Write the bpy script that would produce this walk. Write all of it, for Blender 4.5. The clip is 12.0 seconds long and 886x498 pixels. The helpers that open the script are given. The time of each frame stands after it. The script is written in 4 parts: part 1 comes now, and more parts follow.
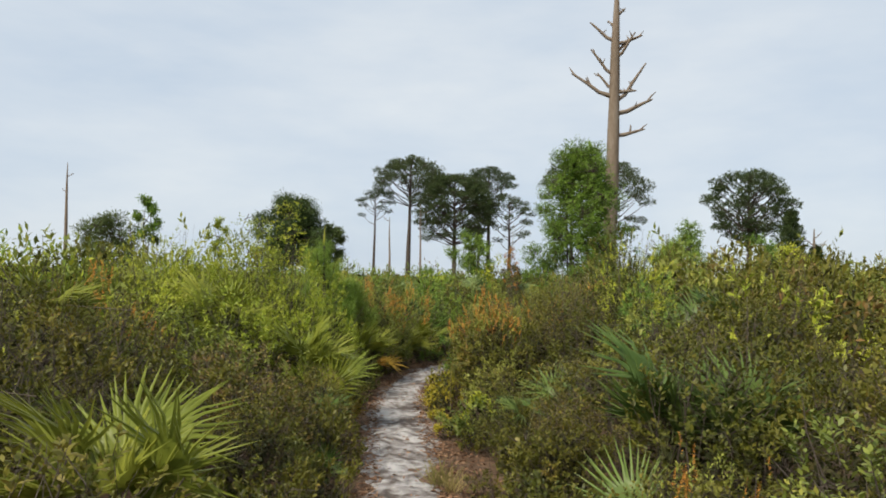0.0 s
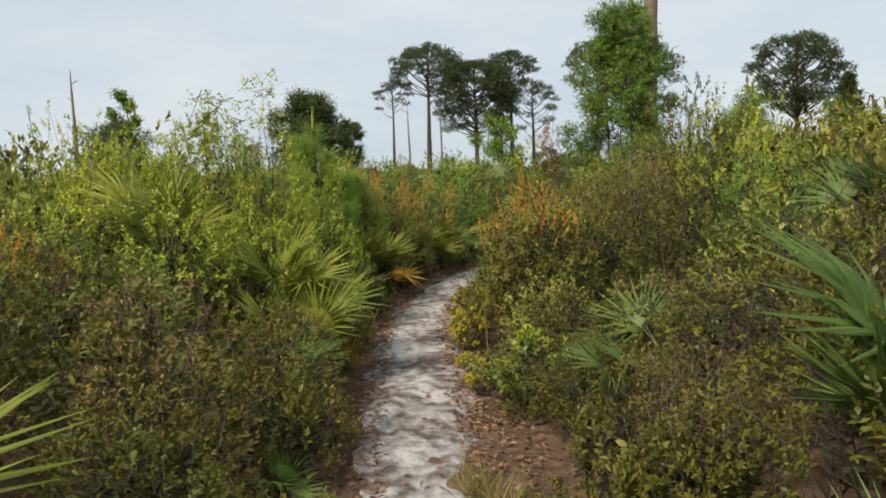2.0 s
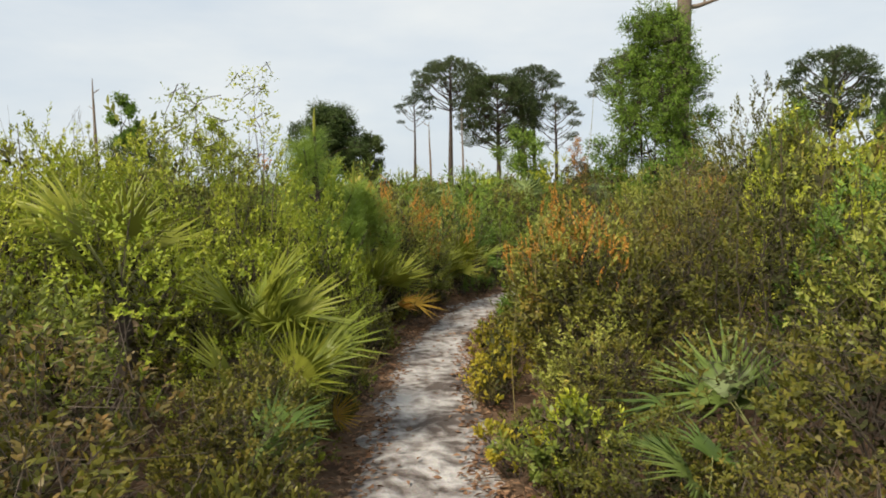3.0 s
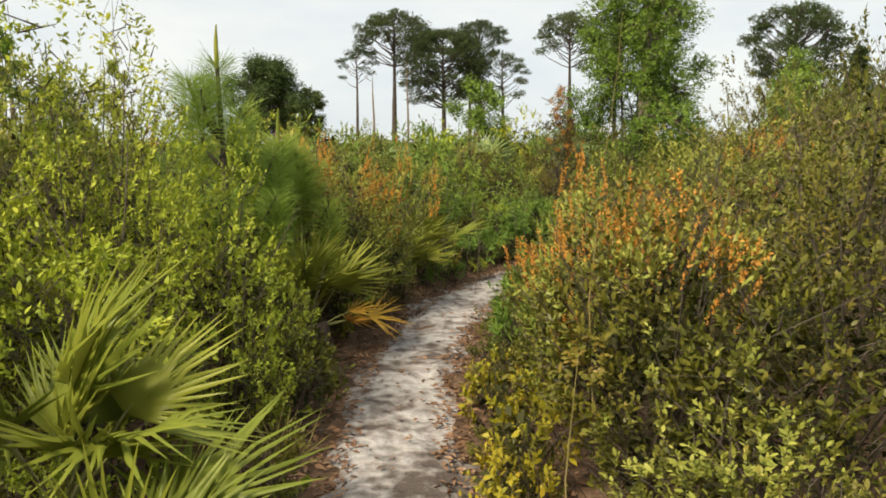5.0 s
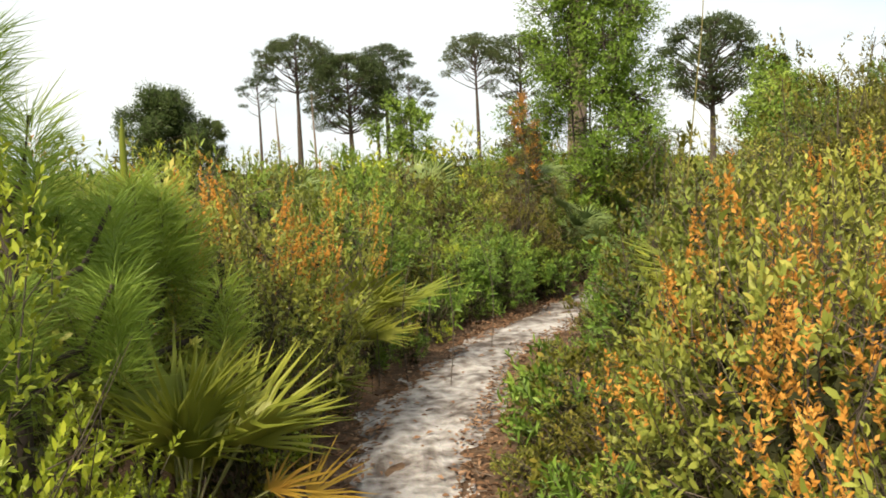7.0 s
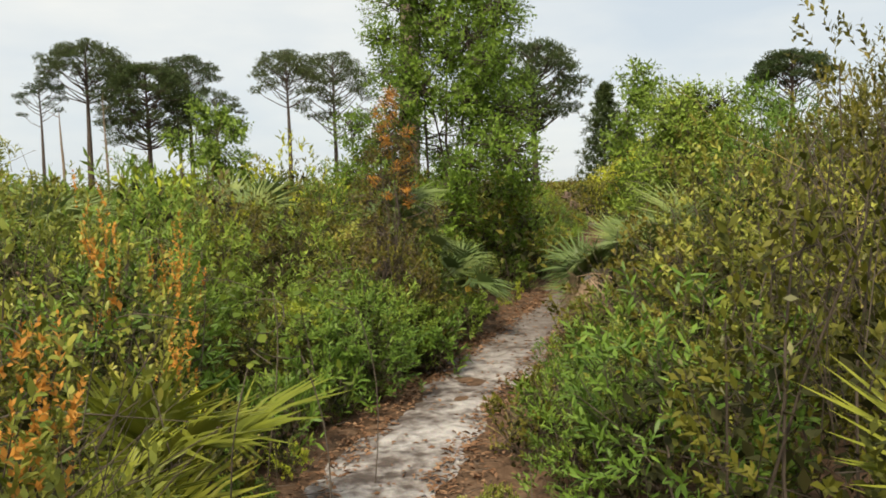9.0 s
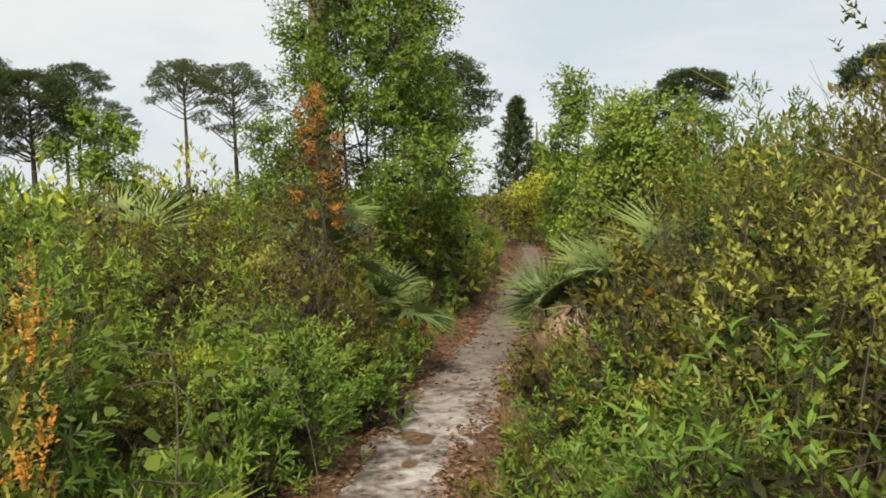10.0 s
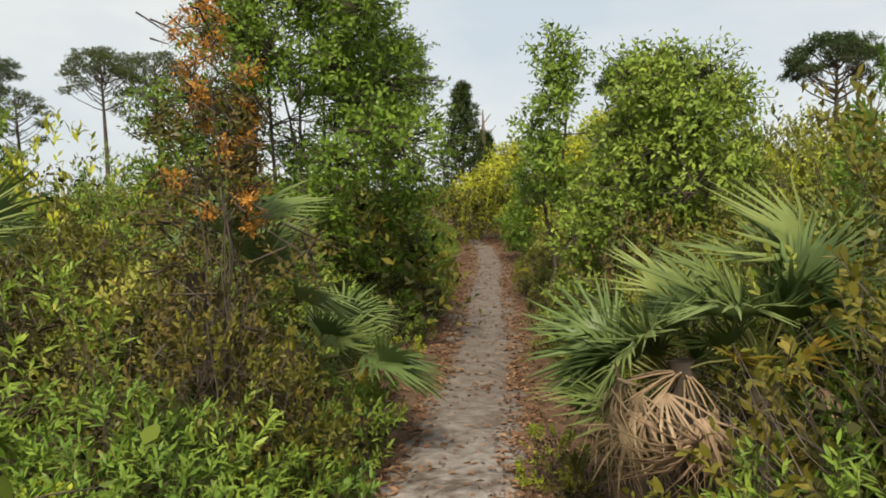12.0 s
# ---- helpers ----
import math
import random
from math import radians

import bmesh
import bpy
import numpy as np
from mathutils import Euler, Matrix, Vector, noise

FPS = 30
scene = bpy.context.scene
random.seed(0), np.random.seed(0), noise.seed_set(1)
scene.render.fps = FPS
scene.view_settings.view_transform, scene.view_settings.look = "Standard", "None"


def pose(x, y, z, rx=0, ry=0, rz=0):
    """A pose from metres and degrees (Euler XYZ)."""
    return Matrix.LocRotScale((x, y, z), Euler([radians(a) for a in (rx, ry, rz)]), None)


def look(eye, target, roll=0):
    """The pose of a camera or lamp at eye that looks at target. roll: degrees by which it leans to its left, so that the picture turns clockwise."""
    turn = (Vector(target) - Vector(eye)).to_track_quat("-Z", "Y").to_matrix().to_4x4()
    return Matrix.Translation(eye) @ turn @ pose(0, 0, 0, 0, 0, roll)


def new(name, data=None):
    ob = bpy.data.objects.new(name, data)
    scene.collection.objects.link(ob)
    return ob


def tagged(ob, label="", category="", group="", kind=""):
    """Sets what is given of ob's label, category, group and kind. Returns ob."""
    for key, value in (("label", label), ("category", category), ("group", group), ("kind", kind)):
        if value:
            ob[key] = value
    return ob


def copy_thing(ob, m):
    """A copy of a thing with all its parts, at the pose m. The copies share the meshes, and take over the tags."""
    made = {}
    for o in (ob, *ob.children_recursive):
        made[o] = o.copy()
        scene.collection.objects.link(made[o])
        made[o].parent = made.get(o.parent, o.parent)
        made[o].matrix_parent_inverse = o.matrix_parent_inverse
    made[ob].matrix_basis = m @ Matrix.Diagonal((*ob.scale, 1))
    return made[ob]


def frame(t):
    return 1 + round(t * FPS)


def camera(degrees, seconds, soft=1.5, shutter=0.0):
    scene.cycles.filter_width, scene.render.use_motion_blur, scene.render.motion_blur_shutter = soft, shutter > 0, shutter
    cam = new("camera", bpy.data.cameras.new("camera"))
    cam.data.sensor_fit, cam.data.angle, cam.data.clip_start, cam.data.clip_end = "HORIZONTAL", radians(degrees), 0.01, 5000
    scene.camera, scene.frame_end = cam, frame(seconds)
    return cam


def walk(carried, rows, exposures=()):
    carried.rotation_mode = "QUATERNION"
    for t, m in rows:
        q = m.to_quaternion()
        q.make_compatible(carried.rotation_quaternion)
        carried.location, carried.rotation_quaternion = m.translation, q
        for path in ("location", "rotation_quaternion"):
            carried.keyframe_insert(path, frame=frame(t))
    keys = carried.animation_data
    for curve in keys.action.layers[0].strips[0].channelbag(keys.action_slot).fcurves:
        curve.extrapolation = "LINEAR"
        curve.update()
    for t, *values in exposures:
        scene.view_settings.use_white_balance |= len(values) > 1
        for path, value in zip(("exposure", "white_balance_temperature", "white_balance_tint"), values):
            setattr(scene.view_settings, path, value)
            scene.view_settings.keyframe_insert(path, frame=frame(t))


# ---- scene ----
cam = camera(58.3, 12.0, 1.8)
METRES, EYE, TILT, LEAN, TURN = 13.6, 1.46, 2.0, -1.5, 0.0
ROWS = [
    (0.0, 0.0, 0.0, 0.0, 0.0, 0.0, 0.0),
    (0.5, 0.0017, 0.0394, -0.0024, 0.42, -1.29, 1.36),
    (1.0, 0.0011, 0.0812, -0.005, -2.65, -6.04, 1.75),
    (1.5, 0.0026, 0.1272, -0.007, -1.43, -7.23, 2.08),
    (2.0, -0.001, 0.171, -0.0105, 1.57, -7.66, 3.04),
    (2.5, -0.0005, 0.2116, -0.013, 3.14, -6.32, 2.18),
    (4.5, -0.0197, 0.3845, -0.0186, 1.8, -8.67, 2.17),
    (5.0, -0.0231, 0.4217, -0.0202, -0.99, -9.59, 1.55),
    (5.5, -0.0282, 0.464, -0.0211, 1.48, -11.67, 1.71),
    (6.0, -0.0332, 0.5058, -0.0228, -3.05, -15.26, 2.62),
    (6.5, -0.0344, 0.5503, -0.0254, -6.19, -14.53, 3.81),
    (7.0, -0.0402, 0.5924, -0.0253, -7.75, -8.12, 3.6),
    (7.5, -0.0395, 0.6353, -0.0263, -12.07, -6.99, 2.38),
    (9.5, -0.0272, 0.8037, -0.0328, -24.9, -6.78, 1.77),
    (10.0, -0.0205, 0.8375, -0.0333, -28.24, -6.26, 1.38),
    (10.5, -0.0099, 0.8747, -0.0344, -28.31, -6.62, 0.99),
    (11.0, 0.0025, 0.9111, -0.0364, -30.58, -8.57, 1.38),
    (11.5, 0.0228, 0.946, -0.0391, -32.57, -6.67, 1.28),
    (12.0, 0.0386, 0.9818, -0.0427, -33.02, -6.77, 1.51),
]
walk(cam, [(t, pose(0, 0, EYE, TILT, LEAN, TURN) @ pose(METRES * x, METRES * y, METRES * z, 90 + pitch, roll, yaw)) for t, x, y, z, yaw, pitch, roll in ROWS],
     [(0.0, -0.1, 6500, 10), (1.5, -0.14, 6600, 10), (2.7, 0.0, 6850, 10), (4.3, 0.12, 7150, 10), (5.5, 0.33, 7450, 10), (6.5, 0.56, 7450, 10), (7.0, 0.5, 7400, 10), (7.7, 0.22, 7250, 10), (9.5, 0.1, 7250, 10), (12.0, 0.04, 7200, 10)])

# ---- light ----
SUN_ELEV, SUN_AZ = radians(46), radians(-140)
world = bpy.data.worlds.new("overcast_sky")
scene.world = world
world.use_nodes = True
wn, wl = world.node_tree.nodes, world.node_tree.links
wn.clear()
w_out = wn.new("ShaderNodeOutputWorld")
w_bg = wn.new("ShaderNodeBackground")
w_sky = wn.new("ShaderNodeTexSky")
w_sky.sky_type, w_sky.sun_disc = "NISHITA", False
w_sky.sun_elevation, w_sky.sun_rotation = SUN_ELEV, SUN_AZ
w_dim = wn.new("ShaderNodeVectorMath")
w_dim.operation = "SCALE"
w_dim.inputs["Scale"].default_value = 0.10
w_co = wn.new("ShaderNodeTexCoord")
w_map = wn.new("ShaderNodeMapping")
w_map.inputs["Scale"].default_value = (1.0, 1.0, 3.2)
w_noise = wn.new("ShaderNodeTexNoise")
w_noise.inputs["Scale"].default_value = 2.3
w_noise.inputs["Detail"].default_value = 5.0
w_noise.inputs["Roughness"].default_value = 0.55
w_ramp = wn.new("ShaderNodeValToRGB")
w_ramp.color_ramp.elements[0].position, w_ramp.color_ramp.elements[0].color = 0.32, (0.56, 0.665, 0.79, 1)
w_ramp.color_ramp.elements[1].position, w_ramp.color_ramp.elements[1].color = 0.72, (0.80, 0.85, 0.885, 1)
w_mix = wn.new("ShaderNodeMix")
w_mix.data_type = "RGBA"
w_mix.inputs["Factor"].default_value = 0.90
wl.new(w_co.outputs["Generated"], w_map.inputs["Vector"])
wl.new(w_map.outputs["Vector"], w_noise.inputs["Vector"])
wl.new(w_noise.outputs["Fac"], w_ramp.inputs["Fac"])
wl.new(w_sky.outputs["Color"], w_dim.inputs[0])
wl.new(w_dim.outputs["Vector"], w_mix.inputs["A"])
wl.new(w_ramp.outputs["Color"], w_mix.inputs["B"])
wl.new(w_mix.outputs["Result"], w_bg.inputs["Color"])
wl.new(w_bg.outputs["Background"], w_out.inputs["Surface"])
w_bg.inputs["Strength"].default_value = 1.08

sun = new("sun", bpy.data.lights.new("sun", "SUN"))
sun.data.energy, sun.data.angle, sun.data.color = 4.9, radians(12), (1.0, 0.93, 0.80)
sun.matrix_world = look((0, 0, 30), Vector((0, 0, 30)) - Vector((math.sin(SUN_AZ) * math.cos(SUN_ELEV), math.cos(SUN_AZ) * math.cos(SUN_ELEV), math.sin(SUN_ELEV))))


# ---- materials ----
def material(name):
    m = bpy.data.materials.new(name)
    m.use_nodes = True
    m.node_tree.nodes.clear()
    return m, m.node_tree.nodes, m.node_tree.links


def ramp(nodes, stops):
    r = nodes.new("ShaderNodeValToRGB")
    while len(r.color_ramp.elements) < len(stops):
        r.color_ramp.elements.new(0.5)
    for e, (p, c) in zip(r.color_ramp.elements, stops):
        e.position, e.color = p, (*c, 1)
    return r


def leaf_material(name, stops, through_light=0.22, rough=0.42, spread=0.4, shift=-0.03):
    """Leaves: a tone for each leaf, a patchy tone over each plant, and a tone for each plant."""
    m, n, l = material(name)
    geo, info = n.new("ShaderNodeNewGeometry"), n.new("ShaderNodeObjectInfo")
    co, tex = n.new("ShaderNodeTexCoord"), n.new("ShaderNodeTexNoise")
    tex.inputs["Scale"].default_value, tex.inputs["Detail"].default_value = 3.5, 2.0
    l.new(co.outputs["Object"], tex.inputs["Vector"])
    a = n.new("ShaderNodeMath")
    a.operation = "MULTIPLY_ADD"
    a.inputs[1].default_value, a.inputs[2].default_value = 1.1, -0.27
    l.new(tex.outputs["Fac"], a.inputs[0])
    b = n.new("ShaderNodeMath")
    b.operation = "MULTIPLY_ADD"
    b.inputs[1].default_value = 0.43
    l.new(geo.outputs["Random Per Island"], b.inputs[0])
    l.new(a.outputs[0], b.inputs[2])
    r = ramp(n, stops)
    l.new(b.outputs[0], r.inputs["Fac"])
    hsv = n.new("ShaderNodeHueSaturation")
    v = n.new("ShaderNodeMath")
    v.operation = "MULTIPLY_ADD"
    v.inputs[1].default_value, v.inputs[2].default_value = spread, 1.0 - spread / 2
    l.new(info.outputs["Random"], v.inputs[0])
    l.new(v.outputs[0], hsv.inputs["Value"])
    h = n.new("ShaderNodeMath")
    h.operation = "MULTIPLY_ADD"
    h.inputs[1].default_value, h.inputs[2].default_value = shift, 0.5 - shift / 2
    l.new(info.outputs["Random"], h.inputs[0])
    l.new(h.outputs[0], hsv.inputs["Hue"])
    l.new(r.outputs["Color"], hsv.inputs["Color"])
    p = n.new("ShaderNodeBsdfPrincipled")
    p.inputs["Roughness"].default_value = rough
    p.inputs["Specular IOR Level"].default_value = 0.18
    t = n.new("ShaderNodeBsdfTranslucent")
    mix, out = n.new("ShaderNodeMixShader"), n.new("ShaderNodeOutputMaterial")
    mix.inputs["Fac"].default_value = through_light
    l.new(hsv.outputs["Color"], p.inputs["Base Color"])
    l.new(hsv.outputs["Color"], t.inputs["Color"])
    l.new(p.outputs["BSDF"], mix.inputs[1])
    l.new(t.outputs["BSDF"], mix.inputs[2])
    l.new(mix.outputs["Shader"], out.inputs["Surface"])
    return m


def rough_material(name, stops, scale, rough=0.9, bump=0.3, stretch=(1, 1, 1), fine=8.0, distance=0.02):
    """Bark, wood, litter, sand: two scales of noise for tone, and a bump."""
    m, n, l = material(name)
    co, mp = n.new("ShaderNodeTexCoord"), n.new("ShaderNodeMapping")
    mp.inputs["Scale"].default_value = stretch
    l.new(co.outputs["Object"], mp.inputs["Vector"])
    t1, t2 = n.new("ShaderNodeTexNoise"), n.new("ShaderNodeTexNoise")
    for t, s, d in ((t1, scale, 4.0), (t2, scale * fine, 3.0)):
        t.inputs["Scale"].default_value, t.inputs["Detail"].default_value = s, d
        l.new(mp.outputs["Vector"], t.inputs["Vector"])
    mix = n.new("ShaderNodeMix")
    mix.inputs["Factor"].default_value = 0.4
    l.new(t1.outputs["Fac"], mix.inputs["A"])
    l.new(t2.outputs["Fac"], mix.inputs["B"])
    r = ramp(n, stops)
    l.new(mix.outputs["Result"], r.inputs["Fac"])
    p, out, bp = n.new("ShaderNodeBsdfPrincipled"), n.new("ShaderNodeOutputMaterial"), n.new("ShaderNodeBump")
    p.inputs["Roughness"].default_value = rough
    p.inputs["Specular IOR Level"].default_value = 0.2
    bp.inputs["Strength"].default_value, bp.inputs["Distance"].default_value = bump, distance
    l.new(mix.outputs["Result"], bp.inputs["Height"])
    l.new(bp.outputs["Normal"], p.inputs["Normal"])
    l.new(r.outputs["Color"], p.inputs["Base Color"])
    l.new(p.outputs["BSDF"], out.inputs["Surface"])
    return m


M_OLIVE = leaf_material("olive_leaf", [(0.0, (0.047, 0.057, 0.009)), (0.35, (0.094, 0.098, 0.015)), (0.7, (0.170, 0.160, 0.027)), (0.92, (0.250, 0.188, 0.038)), (1.0, (0.30, 0.125, 0.035))])
M_PALE = leaf_material("light_olive_leaf", [(0.0, (0.086, 0.114, 0.020)), (0.35, (0.172, 0.202, 0.036)), (0.7, (0.288, 0.308, 0.062)), (0.92, (0.410, 0.345, 0.074)), (1.0, (0.46, 0.21, 0.060))])
# near-black brown-olive: the shade inside the bushes, put into the leaf colour
M_INNERSHADE = leaf_material("inner_shade_leaf", [(0.0, (0.020, 0.023, 0.007)), (0.6, (0.042, 0.044, 0.013)), (1.0, (0.070, 0.056, 0.020))], 0.1, 0.7)
M_BRIGHT = leaf_material("yellow_green_leaf", [(0.0, (0.135, 0.200, 0.018)), (0.4, (0.280, 0.335, 0.032)), (0.8, (0.430, 0.455, 0.054)), (1.0, (0.560, 0.500, 0.080))])
M_LANCE = leaf_material("mid_green_leaf", [(0.0, (0.072, 0.130, 0.022)), (0.4, (0.142, 0.228, 0.036)), (0.8, (0.240, 0.342, 0.055)), (1.0, (0.384, 0.408, 0.079))])
M_BROWN = leaf_material("reddish_brown_leaf", [(0.0, (0.060, 0.057, 0.015)), (0.4, (0.121, 0.101, 0.028)), (0.75, (0.196, 0.132, 0.037)), (1.0, (0.276, 0.149, 0.040))])
M_ORANGE = leaf_material("rusty_orange_leaf", [(0.0, (0.408, 0.168, 0.034)), (0.5, (0.600, 0.282, 0.054)), (1.0, (0.720, 0.408, 0.114))], 0.35, 0.6, 0.2, 0.0)
M_YELLOW = leaf_material("yellowing_leaf", [(0.0, (0.16, 0.17, 0.016)), (0.5, (0.32, 0.28, 0.026)), (1.0, (0.46, 0.34, 0.035))])
M_VINE = leaf_material("vine_leaf", [(0.0, (0.076, 0.128, 0.013)), (1.0, (0.173, 0.217, 0.034))], 0.35)
M_OAK = leaf_material("oak_leaf", [(0.0, (0.069, 0.135, 0.019)), (0.5, (0.135, 0.232, 0.032)), (1.0, (0.243, 0.351, 0.052))], 0.34, 0.42)
M_FAROAK = leaf_material("far_oak_leaf", [(0.0, (0.046, 0.078, 0.024)), (1.0, (0.112, 0.150, 0.040))], 0.25)
M_NEEDLE = leaf_material("pine_needle", [(0.0, (0.034, 0.056, 0.020)), (0.6, (0.062, 0.090, 0.028)), (1.0, (0.110, 0.125, 0.040))], 0.2)
M_YNEEDLE = leaf_material("young_pine_needle", [(0.0, (0.150, 0.235, 0.040)), (0.6, (0.250, 0.350, 0.062)), (1.0, (0.390, 0.450, 0.085))], 0.3)
M_FROND = leaf_material("palmetto_green", [(0.0, (0.144, 0.176, 0.026)), (0.5, (0.243, 0.267, 0.040)), (1.0, (0.408, 0.402, 0.075))], 0.25, 0.38)
M_FRONDB = leaf_material("palmetto_silvery_green", [(0.0, (0.092, 0.140, 0.047)), (0.5, (0.163, 0.225, 0.074)), (1.0, (0.273, 0.333, 0.117))], 0.25, 0.38)
M_FRONDD = leaf_material("palmetto_dark_green", [(0.0, (0.070, 0.119, 0.029)), (0.5, (0.121, 0.181, 0.043)), (1.0, (0.203, 0.256, 0.066))], 0.25, 0.38)
M_FRONDY = leaf_material("palmetto_yellow", [(0.0, (0.22, 0.19, 0.03)), (0.5, (0.40, 0.26, 0.04)), (1.0, (0.48, 0.24, 0.05))], 0.3)
M_FRONDX = leaf_material("palmetto_dead_tan", [(0.0, (0.17, 0.11, 0.065)), (0.5, (0.33, 0.24, 0.15)), (1.0, (0.46, 0.36, 0.25))], 0.2, 0.7)
M_PETIOLE = rough_material("petiole_green", [(0.2, (0.13, 0.15, 0.05)), (0.8, (0.26, 0.25, 0.10))], 12, 0.6, 0.1)
M_STEM = rough_material("shrub_stem", [(0.25, (0.045, 0.035, 0.026)), (0.75, (0.15, 0.12, 0.095))], 14, 0.9, 0.2, (1, 1, 0.3))
M_DRYTWIG = rough_material("dry_twig", [(0.25, (0.085, 0.062, 0.046)), (0.75, (0.21, 0.165, 0.13))], 14, 0.9, 0.2, (1, 1, 0.3))
M_BARK = rough_material("pine_bark", [(0.25, (0.035, 0.028, 0.023)), (0.75, (0.12, 0.095, 0.078))], 5, 0.95, 0.5, (1, 1, 0.35))
M_DEAD = rough_material("weathered_dead_wood", [(0.25, (0.091, 0.068, 0.049)), (0.5, (0.190, 0.146, 0.106)), (0.8, (0.281, 0.238, 0.193))], 3.0, 0.9, 0.5, (1.2, 1.2, 0.25), 7)
M_LITTER = leaf_material("fallen_leaf", [(0.0, (0.090, 0.044, 0.024)), (0.5, (0.22, 0.115, 0.066)), (0.85, (0.36, 0.22, 0.135)), (1.0, (0.50, 0.38, 0.26))], 0.05, 0.8, 0.1)
M_SOIL = rough_material("leaf_litter_soil", [(0.3, (0.045, 0.027, 0.016)), (0.5, (0.110, 0.066, 0.040)), (0.72, (0.22, 0.145, 0.095))], 6, 0.95, 0.8, (1, 1, 1), 9)
M_STRAW = leaf_material("straw_grass", [(0.0, (0.14, 0.15, 0.035)), (0.5, (0.28, 0.23, 0.08)), (1.0, (0.42, 0.34, 0.17))], 0.25, 0.7)


def sand_material():
    m, n, l = material("pale_trodden_sand")
    co = n.new("ShaderNodeTexCoord")
    big, mid, fine = (n.new("ShaderNodeTexNoise") for _ in range(3))
    for t, s, d in ((big, 2.2, 3.0), (mid, 11.0, 6.0), (fine, 120.0, 4.0)):
        t.inputs["Scale"].default_value, t.inputs["Detail"].default_value = s, d
        l.new(co.outputs["Object"], t.inputs["Vector"])
    mix = n.new("ShaderNodeMix")
    mix.inputs["Factor"].default_value = 0.5
    l.new(big.outputs["Fac"], mix.inputs["A"])
    l.new(mid.outputs["Fac"], mix.inputs["B"])
    r = ramp(n, [(0.405, (0.105, 0.082, 0.070)), (0.46, (0.21, 0.182, 0.165)), (0.52, (0.325, 0.297, 0.278)), (0.59, (0.445, 0.418, 0.395))])
    l.new(mix.outputs["Result"], r.inputs["Fac"])
    g = n.new("ShaderNodeMix")
    g.data_type, g.blend_type = "RGBA", "MULTIPLY"
    g.inputs["Factor"].default_value = 0.5
    l.new(r.outputs["Color"], g.inputs["A"])
    l.new(fine.outputs["Color"], g.inputs["B"])
    # further on the sand is mixed with brown soil
    xyz, far, dirt = n.new("ShaderNodeSeparateXYZ"), n.new("ShaderNodeMapRange"), n.new("ShaderNodeMath")
    l.new(co.outputs["Object"], xyz.inputs["Vector"])
    l.new(xyz.outputs["Y"], far.inputs["Value"])
    for key, value in (("From Min", 15.2), ("From Max", 17.4), ("To Min", 0.0), ("To Max", 1.6)):
        far.inputs[key].default_value = value
    dirt.operation, dirt.use_clamp = "MULTIPLY", True
    l.new(far.outputs["Result"], dirt.inputs[0])
    l.new(big.outputs["Fac"], dirt.inputs[1])
    soil = n.new("ShaderNodeMix")
    soil.data_type = "RGBA"
    soil.inputs["B"].default_value = (0.112, 0.090, 0.075, 1)
    l.new(dirt.outputs[0], soil.inputs["Factor"])
    l.new(g.outputs["Result"], soil.inputs["A"])
    hs = n.new("ShaderNodeHueSaturation")
    hs.inputs["Saturation"].default_value, hs.inputs["Value"].default_value = 0.85, 1.24
    l.new(soil.outputs["Result"], hs.inputs["Color"])
    p, out, bp = n.new("ShaderNodeBsdfPrincipled"), n.new("ShaderNodeOutputMaterial"), n.new("ShaderNodeBump")
    p.inputs["Roughness"].default_value = 0.95
    p.inputs["Specular IOR Level"].default_value = 0.1
    bp.inputs["Strength"].default_value, bp.inputs["Distance"].default_value = 0.9, 0.05
    l.new(mid.outputs["Fac"], bp.inputs["Height"])
    l.new(bp.outputs["Normal"], p.inputs["Normal"])
    l.new(hs.outputs["Color"], p.inputs["Base Color"])
    l.new(p.outputs["BSDF"], out.inputs["Surface"])
    return m


M_SAND = sand_material()


# ---- mesh helpers ----
def mesh_of(name, pieces, mats, smooth=False):
    """One mesh from pieces of (vertices n x 3, faces m x k, material number)."""
    me = bpy.data.meshes.new(name)
    verts, loops, starts, mat, at, lat = [], [], [], [], 0, 0
    for v, f, k in pieces:
        v, f = np.asarray(v, float), np.asarray(f, int)
        if not len(f):
            continue
        verts.append(v)
        loops.append((f + at).ravel())
        starts.append(lat + np.arange(len(f)) * f.shape[1])
        mat.append(np.full(len(f), k))
        at += len(v)
        lat += f.size
    verts, loops, starts, mat = (np.concatenate(a) for a in (verts, loops, starts, mat))
    me.vertices.add(len(verts))
    me.vertices.foreach_set("co", verts.ravel())
    me.loops.add(len(loops))
    me.loops.foreach_set("vertex_index", loops.astype(np.int32))
    me.polygons.add(len(starts))
    me.polygons.foreach_set("loop_start", starts.astype(np.int32))
    me.polygons.foreach_set("material_index", mat.astype(np.int32))
    if smooth:
        me.polygons.foreach_set("use_smooth", np.ones(len(starts), bool))
    for m in mats:
        me.materials.append(m)
    me.update(calc_edges=True)
    return me


def part(name, me, parent, label="", kind=""):
    ob = new(name, me)
    ob.parent = parent
    return tagged(ob, label, kind=kind)


def unit(a):
    return a / np.maximum(np.linalg.norm(a, axis=-1, keepdims=True), 1e-9)


